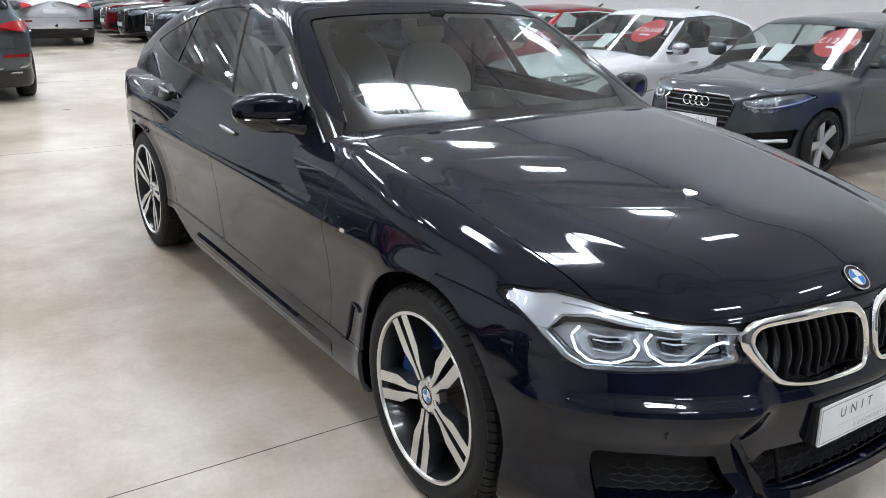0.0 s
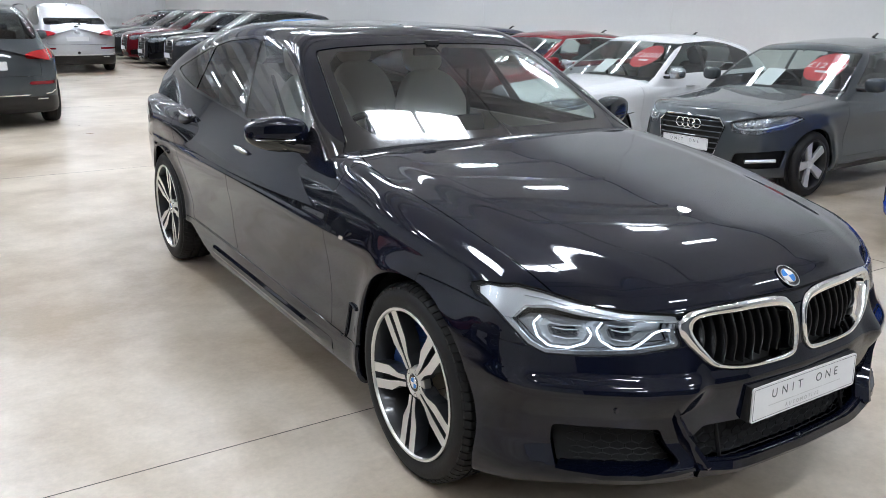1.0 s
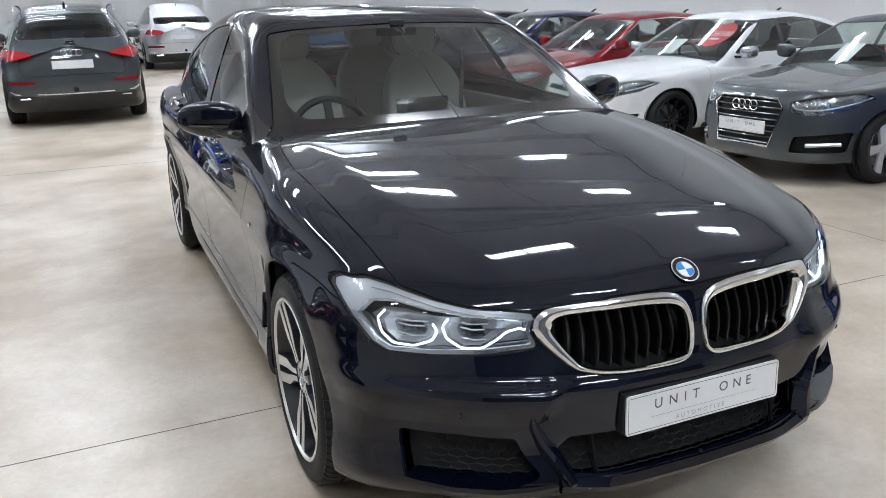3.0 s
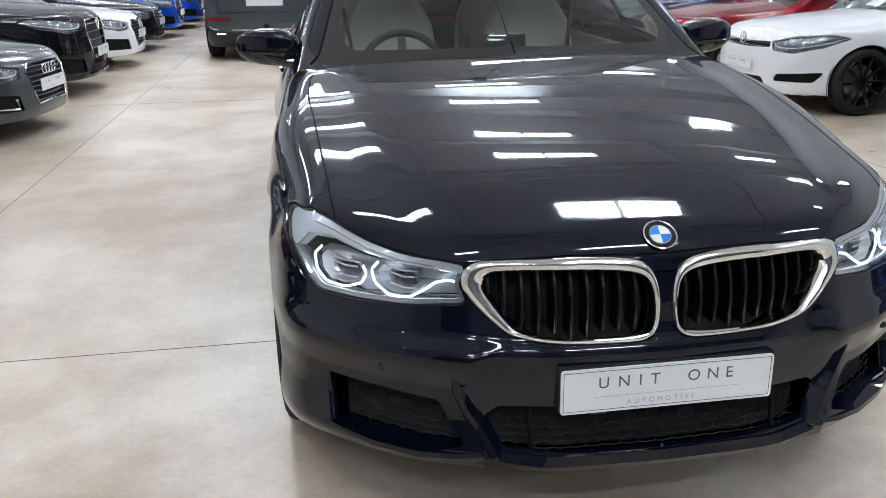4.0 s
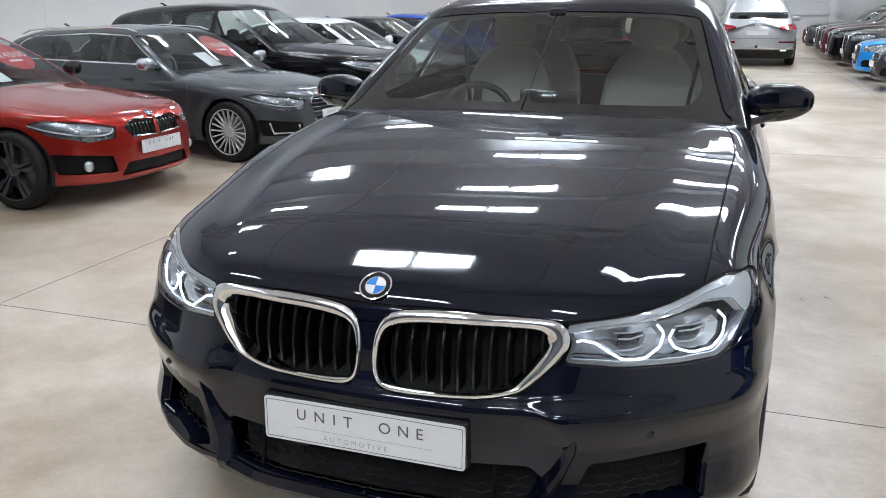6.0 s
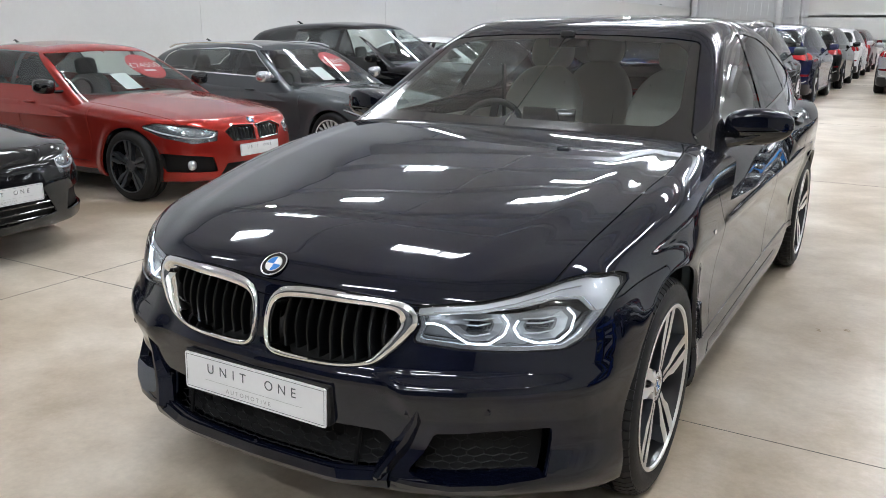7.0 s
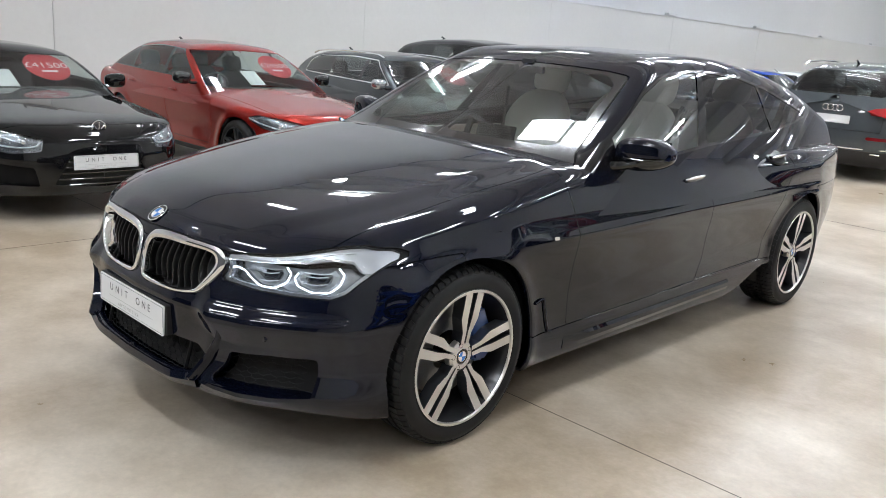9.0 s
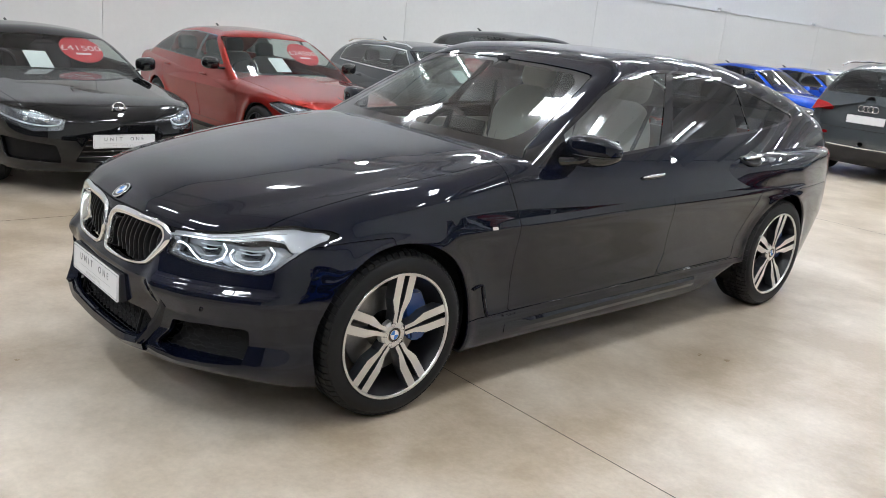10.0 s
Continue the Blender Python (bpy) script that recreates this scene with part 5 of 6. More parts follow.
def hero_cabin():
    def seat(x, y, name, wide=0.245):
        bm = bmesh.new()
        blob(bm, (x, y + 0.02, 0.60), (wide, 0.28, 0.10), 0.5, 14)
        ob = sharp(part("seat", bm, M_LEATHER, CAR, "ivory leather seat"), 60)
        bm = bmesh.new()
        vs = blob(bm, (0, 0, 0.31), (wide, 0.085, 0.34), 0.5, 16)
        for v in vs:
            v.co.y -= 0.05 * abs(v.co.x / wide) ** 3
            v.co.x *= 1 - 0.42 * (max(0, v.co.z - 0.36) / 0.3) ** 1.5
        bmesh.ops.transform(bm, matrix=pose(x, y + 0.25, 0.62, -16), verts=bm.verts)
        sharp(part("seat_back", bm, M_LEATHER, ob), 60)
        bm = bmesh.new()
        blob(bm, (0, -0.012, 0.73), (0.125, 0.05, 0.095), 0.62, 12)
        bmesh.ops.transform(bm, matrix=pose(x, y + 0.25, 0.62, -16), verts=bm.verts)
        sharp(part("headrest", bm, M_LEATHER, ob), 60)
        bm = bmesh.new()
        for s in (-0.06, 0.06):
            tube(bm, [(s, 0.0, 0.58), (s, -0.005, 0.70)], 0.006, 6)
        bmesh.ops.transform(bm, matrix=pose(x, y + 0.25, 0.62, -16), verts=bm.verts)
        part("headrest_post", bm, M_CHROME, ob)
        # darker seam panel down the middle
        bm = bmesh.new()
        for s in (-0.14, 0.14):
            tube(bm, [(s, -0.088, 0.04), (s, -0.090, 0.3), (s * 0.9, -0.086, 0.55)], 0.003, 5)
        bmesh.ops.transform(bm, matrix=pose(x, y + 0.25, 0.62, -16), verts=bm.verts)
        part("seat_piping", bm, M_PIPING, ob)

    for x in (-0.37, 0.37):
        seat(x, 1.62, "front")
    for x in (-0.38, 0.38):
        seat(x, 2.55, "rear")
    bm = bmesh.new()
    ys = ((0.70, 0.985), (0.80, 1.008), (1.0, 1.012), (1.12, 0.985), (1.16, 0.93), (1.14, 0.80), (1.2, 0.7), (1.2, 0.5))
    rows = [[bm.verts.new((x, y + 0.04 * (x / 0.7) ** 2, z + (0.012 if -0.55 < x < -0.2 and 0.8 < y < 1.13 else 0.0))) for x in np.linspace(-0.74, 0.74, 21)] for y, z in ys]
    for a, b in zip(rows, rows[1:]):
        for k in range(20):
            bm.faces.new((a[k], a[k + 1], b[k + 1], b[k]))
    sharp(part("dashboard", bm, M_TRIMBLACK, CAR, "dark soft-touch dashboard"), 40)
    bm = bmesh.new()
    box(bm, -0.13, 0.13, -0.008, 0.008, -0.055, 0.055, 0.006, pose(0.02, 1.10, 1.045, -12))
    sharp(part("centre_screen", bm, M_GLOSSBLACK, CAR), 40)
    bm = bmesh.new()
    m = pose(-0.37, 1.27, 0.93, -24)
    tube(bm, [m @ Vector((0.185 * math.cos(a), 0, 0.18 * math.sin(a))) for a in np.linspace(0, 2 * math.pi, 40, endpoint=False)], 0.0165, 10, True)
    sw = sharp(part("steering_wheel", bm, M_TRIMBLACK, CAR, "black three-spoke steering wheel"), 50)
    bm = bmesh.new()
    blob(bm, (0, 0, 0), (0.075, 0.03, 0.06), 0.6, 10, m)
    for a in (0, 180, 270):
        box(bm, 0.05, 0.175, -0.008, 0.008, -0.018, 0.018, 0.0, m @ pose(0, 0, 0, 0, a))
    sharp(part("wheel_boss", bm, M_TRIMBLACK, sw), 40)
    # door cards, floor, headlining, mirror
    for s in (-1, 1):
        bm = bmesh.new()
        box(bm, min(s * 0.80, s * 0.83), max(s * 0.80, s * 0.83), 0.75, 3.0, 0.35, 0.985, 0.01)
        part("door_card", bm, M_CARD, CAR)
    bm = bmesh.new()
    box(bm, -0.80, 0.80, 0.62, 3.16, 0.32, 0.36)
    part("carpet", bm, M_TRIMBLACK, CAR)
    bm = bmesh.new()
    box(bm, -0.80, 0.80, 0.55, 0.62, 0.32, 0.98)
    part("bulkhead", bm, M_TRIMBLACK, CAR)
    bm = bmesh.new()
    box(bm, -0.78, 0.78, 3.1, 3.16, 0.36, 1.02)
    part("rear_shelf", bm, M_TRIMBLACK, CAR)
    bm = bmesh.new()
    box(bm, -0.10, 0.10, -0.014, 0.010, -0.024, 0.024, 0.010, pose(0, 1.36, 1.392, 12))
    box(bm, -0.035, 0.035, -0.03, 0.02, 0.02, 0.05, 0.008, pose(0, 1.36, 1.392))
    sharp(part("rear_view_mirror", bm, M_TRIMBLACK, CAR), 40)
    bm = bmesh.new()
    box(bm, -0.13, 0.13, 1.10, 2.2, 0.36, 0.72, 0.03)
    sharp(part("centre_console", bm, M_TRIMBLACK, CAR), 40)
    # belts
    for x in (-0.62, 0.62):
        bm = bmesh.new()
        s = 1 if x > 0 else -1
        tube(bm, [(x, 1.93, 1.25), (x * 0.93, 1.86, 1.0), (x * 0.9, 1.84, 0.7)], 0.012, 4)
        part("seat_belt", bm, M_TRIMBLACK, CAR)


M_PIPING = mat("seat_seam", (0.25, 0.24, 0.22), 0.6)
M_CARD = grain(mat("door_card_ivory", (0.42, 0.41, 0.385), 0.55), 130, 0.1, 0.1, 0.0006)
hero_nose()
hero_sides()
hero_cabin()
# ---------------------------------------------------------------- the parked cars
PAINTS = {}


def paint_of(name, color, metal=0.0):
    if name not in PAINTS:
        PAINTS[name] = paint(name, color, metal)
    return PAINTS[name]


W_SILVER = dict(kind="single", spokes=5, face=M_ALLOYSILVER, side=M_ALLOYSILVER, barrel=M_BARREL, tread=False, w=(0.046, 0.030))
W_BLACK = dict(kind="single", spokes=10, face=M_GLOSSBLACK, side=M_GLOSSBLACK, barrel=M_GLOSSBLACK, tread=False, w=(0.014, 0.012))
W_MULTI = dict(kind="single", spokes=20, face=M_ALLOYSILVER, side=M_ALLOYDARK, barrel=M_BARREL, lip=True, tread=False, w=(0.0085, 0.0065))
W_TWIN = dict(kind="double", spokes=5, face=M_ALLOYDARK, side=M_ALLOYDARK, barrel=M_GLOSSBLACK, lip=True, tread=False)
WHEELS = {}


def car_shapes(L, W, H, wb, fo, bonnet, cowl, screen, belt, tail, tailz, sharpness, base=0.66):
    """The two closed surfaces of a car: lower body and cabin. Front axle at y 0, nose at y -fo."""
    h, yr = W / 2, L - fo
    plan = crv([(-fo, h - 0.07), (-0.3, h - 0.02), (0.1, h), (wb, h), (yr, h - 0.09)], 0.25)
    side = crv([(0.15, -0.06), (0.28, -0.015), (0.5, -0.03), (belt * 0.78, 0.0), (belt * 0.9, -0.015), (belt, -0.05), (belt + 0.3, -0.2)], 0.03)
    hood = crv([(-fo - 0.2, bonnet - 0.2), (-fo + 0.06, bonnet - 0.07), (-fo + 0.3, bonnet), (0.1, bonnet + 0.6 * (cowl - bonnet)), (base, cowl), (1.5, belt + 0.04), (yr - 0.8, belt + 0.05), (yr - 0.1, tailz), (yr + 0.3, tailz - 0.03)], 0.09)
    nose = crv([(0.1, 0.1), (0.2, 0.03), (0.28, 0.0), (0.5, 0.0), (bonnet - 0.14, 0.03), (bonnet, 0.12), (bonnet + 0.3, 0.5)], 0.03)
    wrap = crv([(-0.3, 0.02), (0, 0), (h * 0.35, 0.02), (h * 0.6, 0.09), (h * 0.78, 0.22), (h * 0.9, 0.42), (h, 0.85)], 0.04)
    back = crv([(0.15, 0.2), (0.3, 0.06), (0.5, 0.0), (0.8, 0.01), (1.1, 0.06), (1.5, 0.2)], 0.05)

    def low(x, y, z):
        a = np.abs(x)
        arch = 0.015 * np.exp(-((np.minimum(np.hypot(y, z - 0.33), np.hypot(y - wb, z - 0.33)) - 0.37) / 0.05) ** 2)
        s = a - (plan(y) + side(z) + arch)
        t = z - (hood(y) - 0.05 * (a / h) ** 2 - 0.03 * np.maximum(a / h - 0.6, 0) / 0.4)
        n = (-fo + nose(z) + wrap(a) - y) * 0.85
        r = y - (yr - back(z) - 0.5 * wrap(a))
        f = smax(smax(s, t, 0.09), r, 0.08)
        return smax(smax(f, n, 0.07), 0.2 - z, 0.04)

    gplan = crv([(0.3, h - 0.1), (1.0, h - 0.06), (2.2, h - 0.06), (yr - 0.6, h - 0.14), (yr, h - 0.22)], 0.2)
    top_y = screen
    roof = crv([(top_y - 0.4, H - 0.10), (top_y, H - 0.04), (top_y + 0.7, H), (tail[0], tail[1]), (tail[2], tail[3]), (tail[2] + 0.4, tail[3] - 0.25)], 0.15)

    def high(x, y, z):
        a = np.abs(x)
        s = (a - (gplan(y) - 0.40 * (z - belt) - 0.2 * (z - belt) ** 2)) * 0.9
        t = z - (roof(y) - 0.045 * (a / 0.6) ** 2)
        k = (top_y - base) / (H - 0.08 - cowl)
        n = (base + 0.16 * a * a + (z - cowl) * k - y) / math.sqrt(1 + k * k)
        r = (y - (yr - sharpness * (z - tailz) - 0.05)) / math.sqrt(1 + sharpness ** 2)
        return smax(smax(smax(s, t, 0.12), n, 0.06), r, 0.08)

    return low, high


M_BOWLBRIGHT = grain(mat("bright_lamp_bowl", (0.32, 0.335, 0.35), 0.22, 0.75), 25, 0.15, 0.1)
M_BADGE = mat("badge_chrome", (0.8, 0.8, 0.8), 0.12, 1.0)
M_REDDARK = mat("dark_red_lens", (0.20, 0.006, 0.01), 0.15, coat=1.0)


def ring_loop(bm, centre, r, thick, n=20, tilt=0.0):
    m = pose(*centre, tilt)
    tube(bm, [m @ Vector((r * math.cos(a), 0, r * math.sin(a))) for a in np.linspace(0, 2 * math.pi, n, endpoint=False)], thick, 6, True)


def emblem(kind, car, y, z, sign=-1):
    """A plain chrome emblem: four linked rings, or one ring with a cross bar."""
    bm = bmesh.new()
    if kind == "rings":
        for k in range(4):
            ring_loop(bm, ((k - 1.5) * 0.064, y + sign * 0.012, z), 0.043, 0.0065)
    else:
        ring_loop(bm, (0, y + sign * 0.012, z), 0.055, 0.007)
        tube(bm, [(-0.045, y + sign * 0.012, z + 0.02), (0, y + sign * 0.012, z - 0.03), (0.045, y + sign * 0.012, z + 0.02)], 0.006, 6)
        tube(bm, [(0, y + sign * 0.012, z + 0.05), (0, y + sign * 0.012, z - 0.03)], 0.006, 6)
    sharp(part("emblem", bm, M_BADGE, car), 60)


def parked_car(name, label, color, pose_m, L=4.5, W=1.82, H=1.45, wb=2.75, fo=0.85, bonnet=0.82, cowl=0.98, screen=1.55, belt=0.95, tail=(2.6, 1.40, 3.3, 1.2), tailz=1.0, sharpness=0.6, base=0.66,
               wheel=None, R=0.33, grille="bar", price="", detail=2, rear=False, group="parked cars", plate=True, doors=4, badge="disc", rails=False, duct="plain", mirror=None, chrome=False):
    low_f, high_f = car_shapes(L, W, H, wb, fo, bonnet, cowl, screen, belt, tail, tailz, sharpness, base)
    car = tagged(new(name), label, "car", group)
    coat = paint_of(*color)
    g = (70, 110, 30, 84) if detail > 1 else (30, 46, 16, 38)
    low = outward(shell(low_f, 0.2, L - fo - 0.7, 0.5, *g))
    high = outward(shell(high_f, screen - 0.1, max(screen + 0.4, L - fo - 1.3), belt + 0.02, g[0] // 2, g[1] // 2, g[2], g[3] // 2, low=-14.0))
    _, low = low.cut(lambda x, y, z: np.maximum(np.maximum(high_f(x, y, z) + 0.003, belt - 0.02 - z), y - (L - fo - 0.75)))
    _, high = high.cut(lambda x, y, z: low_f(x, y, z) + 0.003)
    for y0 in (0.0, wb):
        _, low = low.cut(circle(y0, R, R + 0.028))
    b, h, yr = bonnet, W / 2, L - fo
    lz = b - 0.16
    seams = []
    # headlights with bowl, guide and projector
    lamp_poly = [(h * 0.47, lz + 0.025), (h * 0.50, lz - 0.065), (h * 0.72, lz - 0.085), (h * 0.88, lz - 0.03), (h * 0.945, lz + 0.06), (h * 0.88, lz + 0.10), (h * 0.70, lz + 0.08)]
    lamp, _, low = low.carve(xz(lamp_poly, 0.01, 0.1), 0.001)
    lenses = both("headlight", lamp.moved(-0.002), M_LENS, car, "clear headlight", 0.0)
    for q, le in zip((lamp, lamp.flip()), lenses):
        put("lamp_bowl", [q.moved(-0.03)], M_BOWLBRIGHT, le)
    if detail > 1:
        bm = bmesh.new()
        tube(bm, on_nose(dense([(h * 0.50, lz + 0.012), (h * 0.53, lz - 0.032), (h * 0.72, lz - 0.040), (h * 0.88, lz + 0.005), (h * 0.93, lz + 0.06)]), -0.018, low_f).tolist(), 0.007, 6)
        pair_part("light_guide", bm, M_LAMPSILVER, lenses)
        for fx in (0.62, 0.77):
            P = on_nose([(h * fx, lz + 0.012)], -0.04, low_f)[0]
            bm = bmesh.new()
            blob(bm, tuple(P), (0.024, 0.024, 0.024), 1.0, 8)
            pair_part("projector_lens", bm, M_CHROME, lenses)
    # grille
    if grille == "single":
        gp = [(0.0, b - 0.115), (h * 0.34, b - 0.115), (h * 0.425, b - 0.18), (h * 0.33, 0.33), (0.0, 0.33)]
    elif grille == "kidney":
        gp = [(0.018, b - 0.115), (h * 0.28, b - 0.105), (h * 0.40, b - 0.15), (h * 0.33, b - 0.235), (0.03, b - 0.245)]
    elif grille == "low":
        gp = [(0.0, 0.50), (h * 0.30, 0.50), (h * 0.42, 0.30), (0.0, 0.27)]
    elif grille == "slim":
        gp = [(0.0, b - 0.155), (h * 0.46, b - 0.14), (h * 0.47, b - 0.20), (0.0, b - 0.215)]
    else:
        gp = [(0.0, b - 0.12), (h * 0.36, b - 0.12), (h * 0.42, b - 0.20), (h * 0.36, 0.42), (0.0, 0.40)]
    gr, _, low = low.carve(xz(gp, 0.01, 0.0), 0.001)
    whole("grille_backing", gr.moved(-0.04), M_DARK, car)
    zt, zb_ = max(p[1] for p in gp), min(p[1] for p in gp)
    edge = [(x, z) for x, z in gp if x > 0.001]
    bm = bmesh.new()
    rim_pts = on_nose(edge, 0.003, low_f).tolist()
    if grille == "kidney":
        tube(bm, rim_pts, 0.008, 6, True)
        pair_part("grille_frame", bm, M_GLOSSBLACK if not chrome else M_CHROME, car)
    elif grille in ("single", "bar"):
        tube(bm, [(-x, y, z) for x, y, z in rim_pts[::-1]] + rim_pts, 0.011, 6, True)
        sharp(part("grille_frame", bm, M_CHROME, car), 50)
    else:
        bm.free()
    if grille == "kidney":
        for i in range(7):
            x = 0.05 + i * (h * 0.33) / 7
            zs = [z for z in np.linspace(zb_, zt, 12) if polydist(np.array([x]), np.array([z]), gp)[0] < 0]
            if len(zs) > 2:
                bm = bmesh.new()
                tube(bm, on_nose([(x, z) for z in zs], -0.012, low_f).tolist(), 0.006, 4)
                pair_part("grille_slat", bm, M_GLOSSBLACK, car)
    else:
        n = 8 if grille == "single" else 2 if grille == "slim" else 5
        for q in (np.arange(n) + 0.5) / n:
            zz = zb_ + (zt - zb_) * q
            ww = max([p[0] + (c[0] - p[0]) * (zz - p[1]) / (c[1] - p[1]) for p, c in zip(gp, gp[1:] + gp[:1]) if (p[1] - zz) * (c[1] - zz) < 0] or [0.2]) - 0.01
            bm = bmesh.new()
            xs = np.linspace(-ww, ww, 9)
            P = on_nose([(abs(x), zz) for x in xs], -0.01, low_f)
            tube(bm, [(x, p[1], p[2]) for x, p in zip(xs, P)], 0.006, 6)
            part("grille_bar", bm, M_ALLOYDARK if grille in ("single", "bar") else M_GLOSSBLACK, car)
    if badge:
        zz = zt - 0.065 if grille in ("single", "bar") else b - 0.135 if grille == "slim" else b - 0.06
        yy = float(front_y(0.0, zz, low_f))
        if badge == "round":
            P = np.array([[0.0, float(front_y(0.0, b - 0.075, low_f)), b - 0.075]])
            nn = Vector(normals(low_f, P)[0])
            roundel(car, Matrix.Translation(Vector(P[0]) + nn * 0.002) @ nn.to_track_quat("Z", "Y").to_matrix().to_4x4(), 0.041, "bonnet_badge")
        else:
            emblem(badge, car, yy, zz)
    # lower openings
    if grille != "single" and grille != "low":
        lowg, _, low = low.carve(xz([(0.0, 0.36), (h * 0.42, 0.36), (h * 0.50, 0.25), (0.0, 0.245)], 0.01, 0.0), 0.001)
        whole("lower_grille", lowg.moved(-0.03), M_MESHBLACK, car)
    dpoly = [(h * 0.56, 0.43), (h * 0.90, 0.47), (h * 0.88, 0.30), (h * 0.52, 0.29)] if grille != "slim" else [(h * 0.60, 0.40), (h * 0.90, 0.43), (h * 0.86, 0.33), (h * 0.56, 0.33)]
    side_duct, _, low = low.carve(xz(dpoly, 0.012, 0.1), 0.001)
    both("air_duct", side_duct.moved(-0.035), M_MESHBLACK, car)
    if duct == "bracket":
        bm = bmesh.new()
        tube(bm, on_nose([(h * 0.60, 0.41), (h * 0.58, 0.315), (h * 0.82, 0.325), (h * 0.84, 0.44)], -0.004, low_f).tolist(), 0.012, 6)
        pair_part("duct_trim", bm, M_CHROME, car, "bright angular trim")
    elif duct == "fog":
        P = on_nose([(h * 0.74, 0.36)], -0.02, low_f)[0]
        bm = bmesh.new()
        blob(bm, tuple(P), (0.045, 0.03, 0.045), 0.9, 10)
        pair_part("fog_lamp", bm, M_LAMPSILVER, car)
    elif duct == "bar":
        bm = bmesh.new()
        tube(bm, on_nose([(h * 0.66, 0.36), (h * 0.86, 0.37)], -0.012, low_f).tolist(), 0.018, 6)
        pair_part("fog_lamp", bm, M_LAMPSILVER, car)
    # tail
    if rear:
        zc = belt - 0.10
        red = lambda x, y, z: np.maximum(polydist(np.abs(x), z, [(h * 0.50, zc + 0.005), (h * 0.53, zc - 0.055), (h * 0.80, zc - 0.065), (h * 1.1, zc - 0.05), (h * 1.1, zc + 0.09), (h * 0.85, zc + 0.085), (h * 0.60, zc + 0.045)], 0.01), (yr - 0.42) - y)
        tl, _, low = low.carve(red, 0.001)
        tl2, _, high = high.carve(red, 0.001)
        for s in (1, -1):
            q = [p if s > 0 else p.flip() for p in (tl, tl2) if p.F]
            put("tail_lamp", q, M_RED, car, "red tail lamp", 0.01)
        rf, _, low = low.carve(lambda x, y, z: np.maximum(np.maximum(np.abs(z - 0.61) - 0.022, h * 0.52 - np.abs(x)), np.maximum(np.abs(x) - h * 0.97, (yr - 0.3) - y)), 0.001)
        both("rear_reflector", rf, M_REDDARK, car, "", 0.005)
        lb, _, low = low.carve(lambda x, y, z: np.maximum(z - 0.43, (yr - 0.4) - y), 0.002)
        whole("rear_diffuser", lb, M_PLASTIC, car, "", 0.01)
        gate, st, low = low.carve(lambda x, y, z: np.maximum(np.maximum(np.abs(x) - h * 0.70, 0.70 - z), (yr - 0.35) - y), 0.003)
        whole("tailgate", gate, coat, car, "", 0.01)
        bm = bmesh.new()
        ry = lambda x, z: -float(solve(lambda q: low_f(np.array(x), -q, np.array(z)), -yr - 0.3, -yr + 0.6))
        pts = [(-h * 0.86, 0.50), (-h * 0.80, 0.468), (-h * 0.4, 0.455), (0, 0.452), (h * 0.4, 0.455), (h * 0.80, 0.468), (h * 0.86, 0.50)]
        tube(bm, [(x, ry(x, z) + 0.008, z) for x, z in pts], 0.010, 6)
        part("bumper_trim", bm, M_CHROME, car, "thin chrome bumper line")
        for x in (-0.62, 0.62):
            bm = bmesh.new()
            tube(bm, [(x - 0.09, ry(x, 0.40), 0.40), (x + 0.09, ry(x, 0.40), 0.40)], 0.013, 8)
            part("exhaust_trim", bm, M_CHROME, car)
        emblem("rings" if badge == "rings" else "disc", car, ry(0.0, belt - 0.09), belt - 0.09, 1)
    # bonnet, doors and sill
    if detail > 1:
        bon, st, low = low.carve(lambda x, y, z: np.maximum(np.maximum(np.abs(x) - (h * 0.80 + 0.06 * y), z * 0 + (-fo + 0.16 + 0.25 * x * x) - y), np.maximum(y - 0.72, b - 0.16 - z)), 0.003)
        seams.append(st)
        whole("bonnet", bon, coat, car, "", 0.01)
        split = 1.55 if doors == 4 else 1.85
        d1, st, low = low.carve(yz([(0.52, belt + 0.2), (0.50, 0.5), (0.54, 0.34), (split - 0.1, 0.34), (split, 0.6), (split, belt + 0.2)], 0.02), 0.003)
        seams.append(st)
        ds = [both("front_door", d1, coat, car, "", 0.01)]
        if doors == 4:
            d2, st, low = low.carve(yz([(split + 0.006, belt + 0.2), (split + 0.006, 0.6), (split - 0.094, 0.34), (wb - R - 0.16, 0.34), (wb - 0.24, 0.66), (wb - 0.12, belt + 0.2)], 0.02), 0.003)
            seams.append(st)
            ds.append(both("rear_door", d2, coat, car, "", 0.01))
        for k, (yy, dd) in enumerate(zip((split - 0.18, wb - 0.36), ds)):
            zz = belt - 0.09 + 0.02 * k
            xx = float(side_x(yy, zz, low_f))
            bm = bmesh.new()
            blob(bm, (xx + 0.018, yy, zz), (0.012, 0.09, 0.014), 0.7, 8)
            blob(bm, (xx + 0.002, yy, zz - 0.005), (0.004, 0.07, 0.028), 0.9, 8)
            pair_part("door_handle", bm, coat, dd)
        sill, _, low = low.carve(lambda x, y, z: np.maximum(np.maximum(z - 0.27, R + 0.1 - y), y - (wb - R - 0.1)), 0.001)
        both("sill", sill, M_PLASTIC, car)
    else:
        for q in (0.52, 1.6):
            _, st, low = low.carve(lambda x, y, z: np.maximum(np.maximum(np.abs(y - q) - 0.001, 0.34 - z), 0.5 - np.abs(x)), 0.003)
    for st in seams:
        if st.F:
            scattered("shut_line", st.moved(-0.008), M_DARK, car)
    whole("body", low, coat, car, "", 0.02)
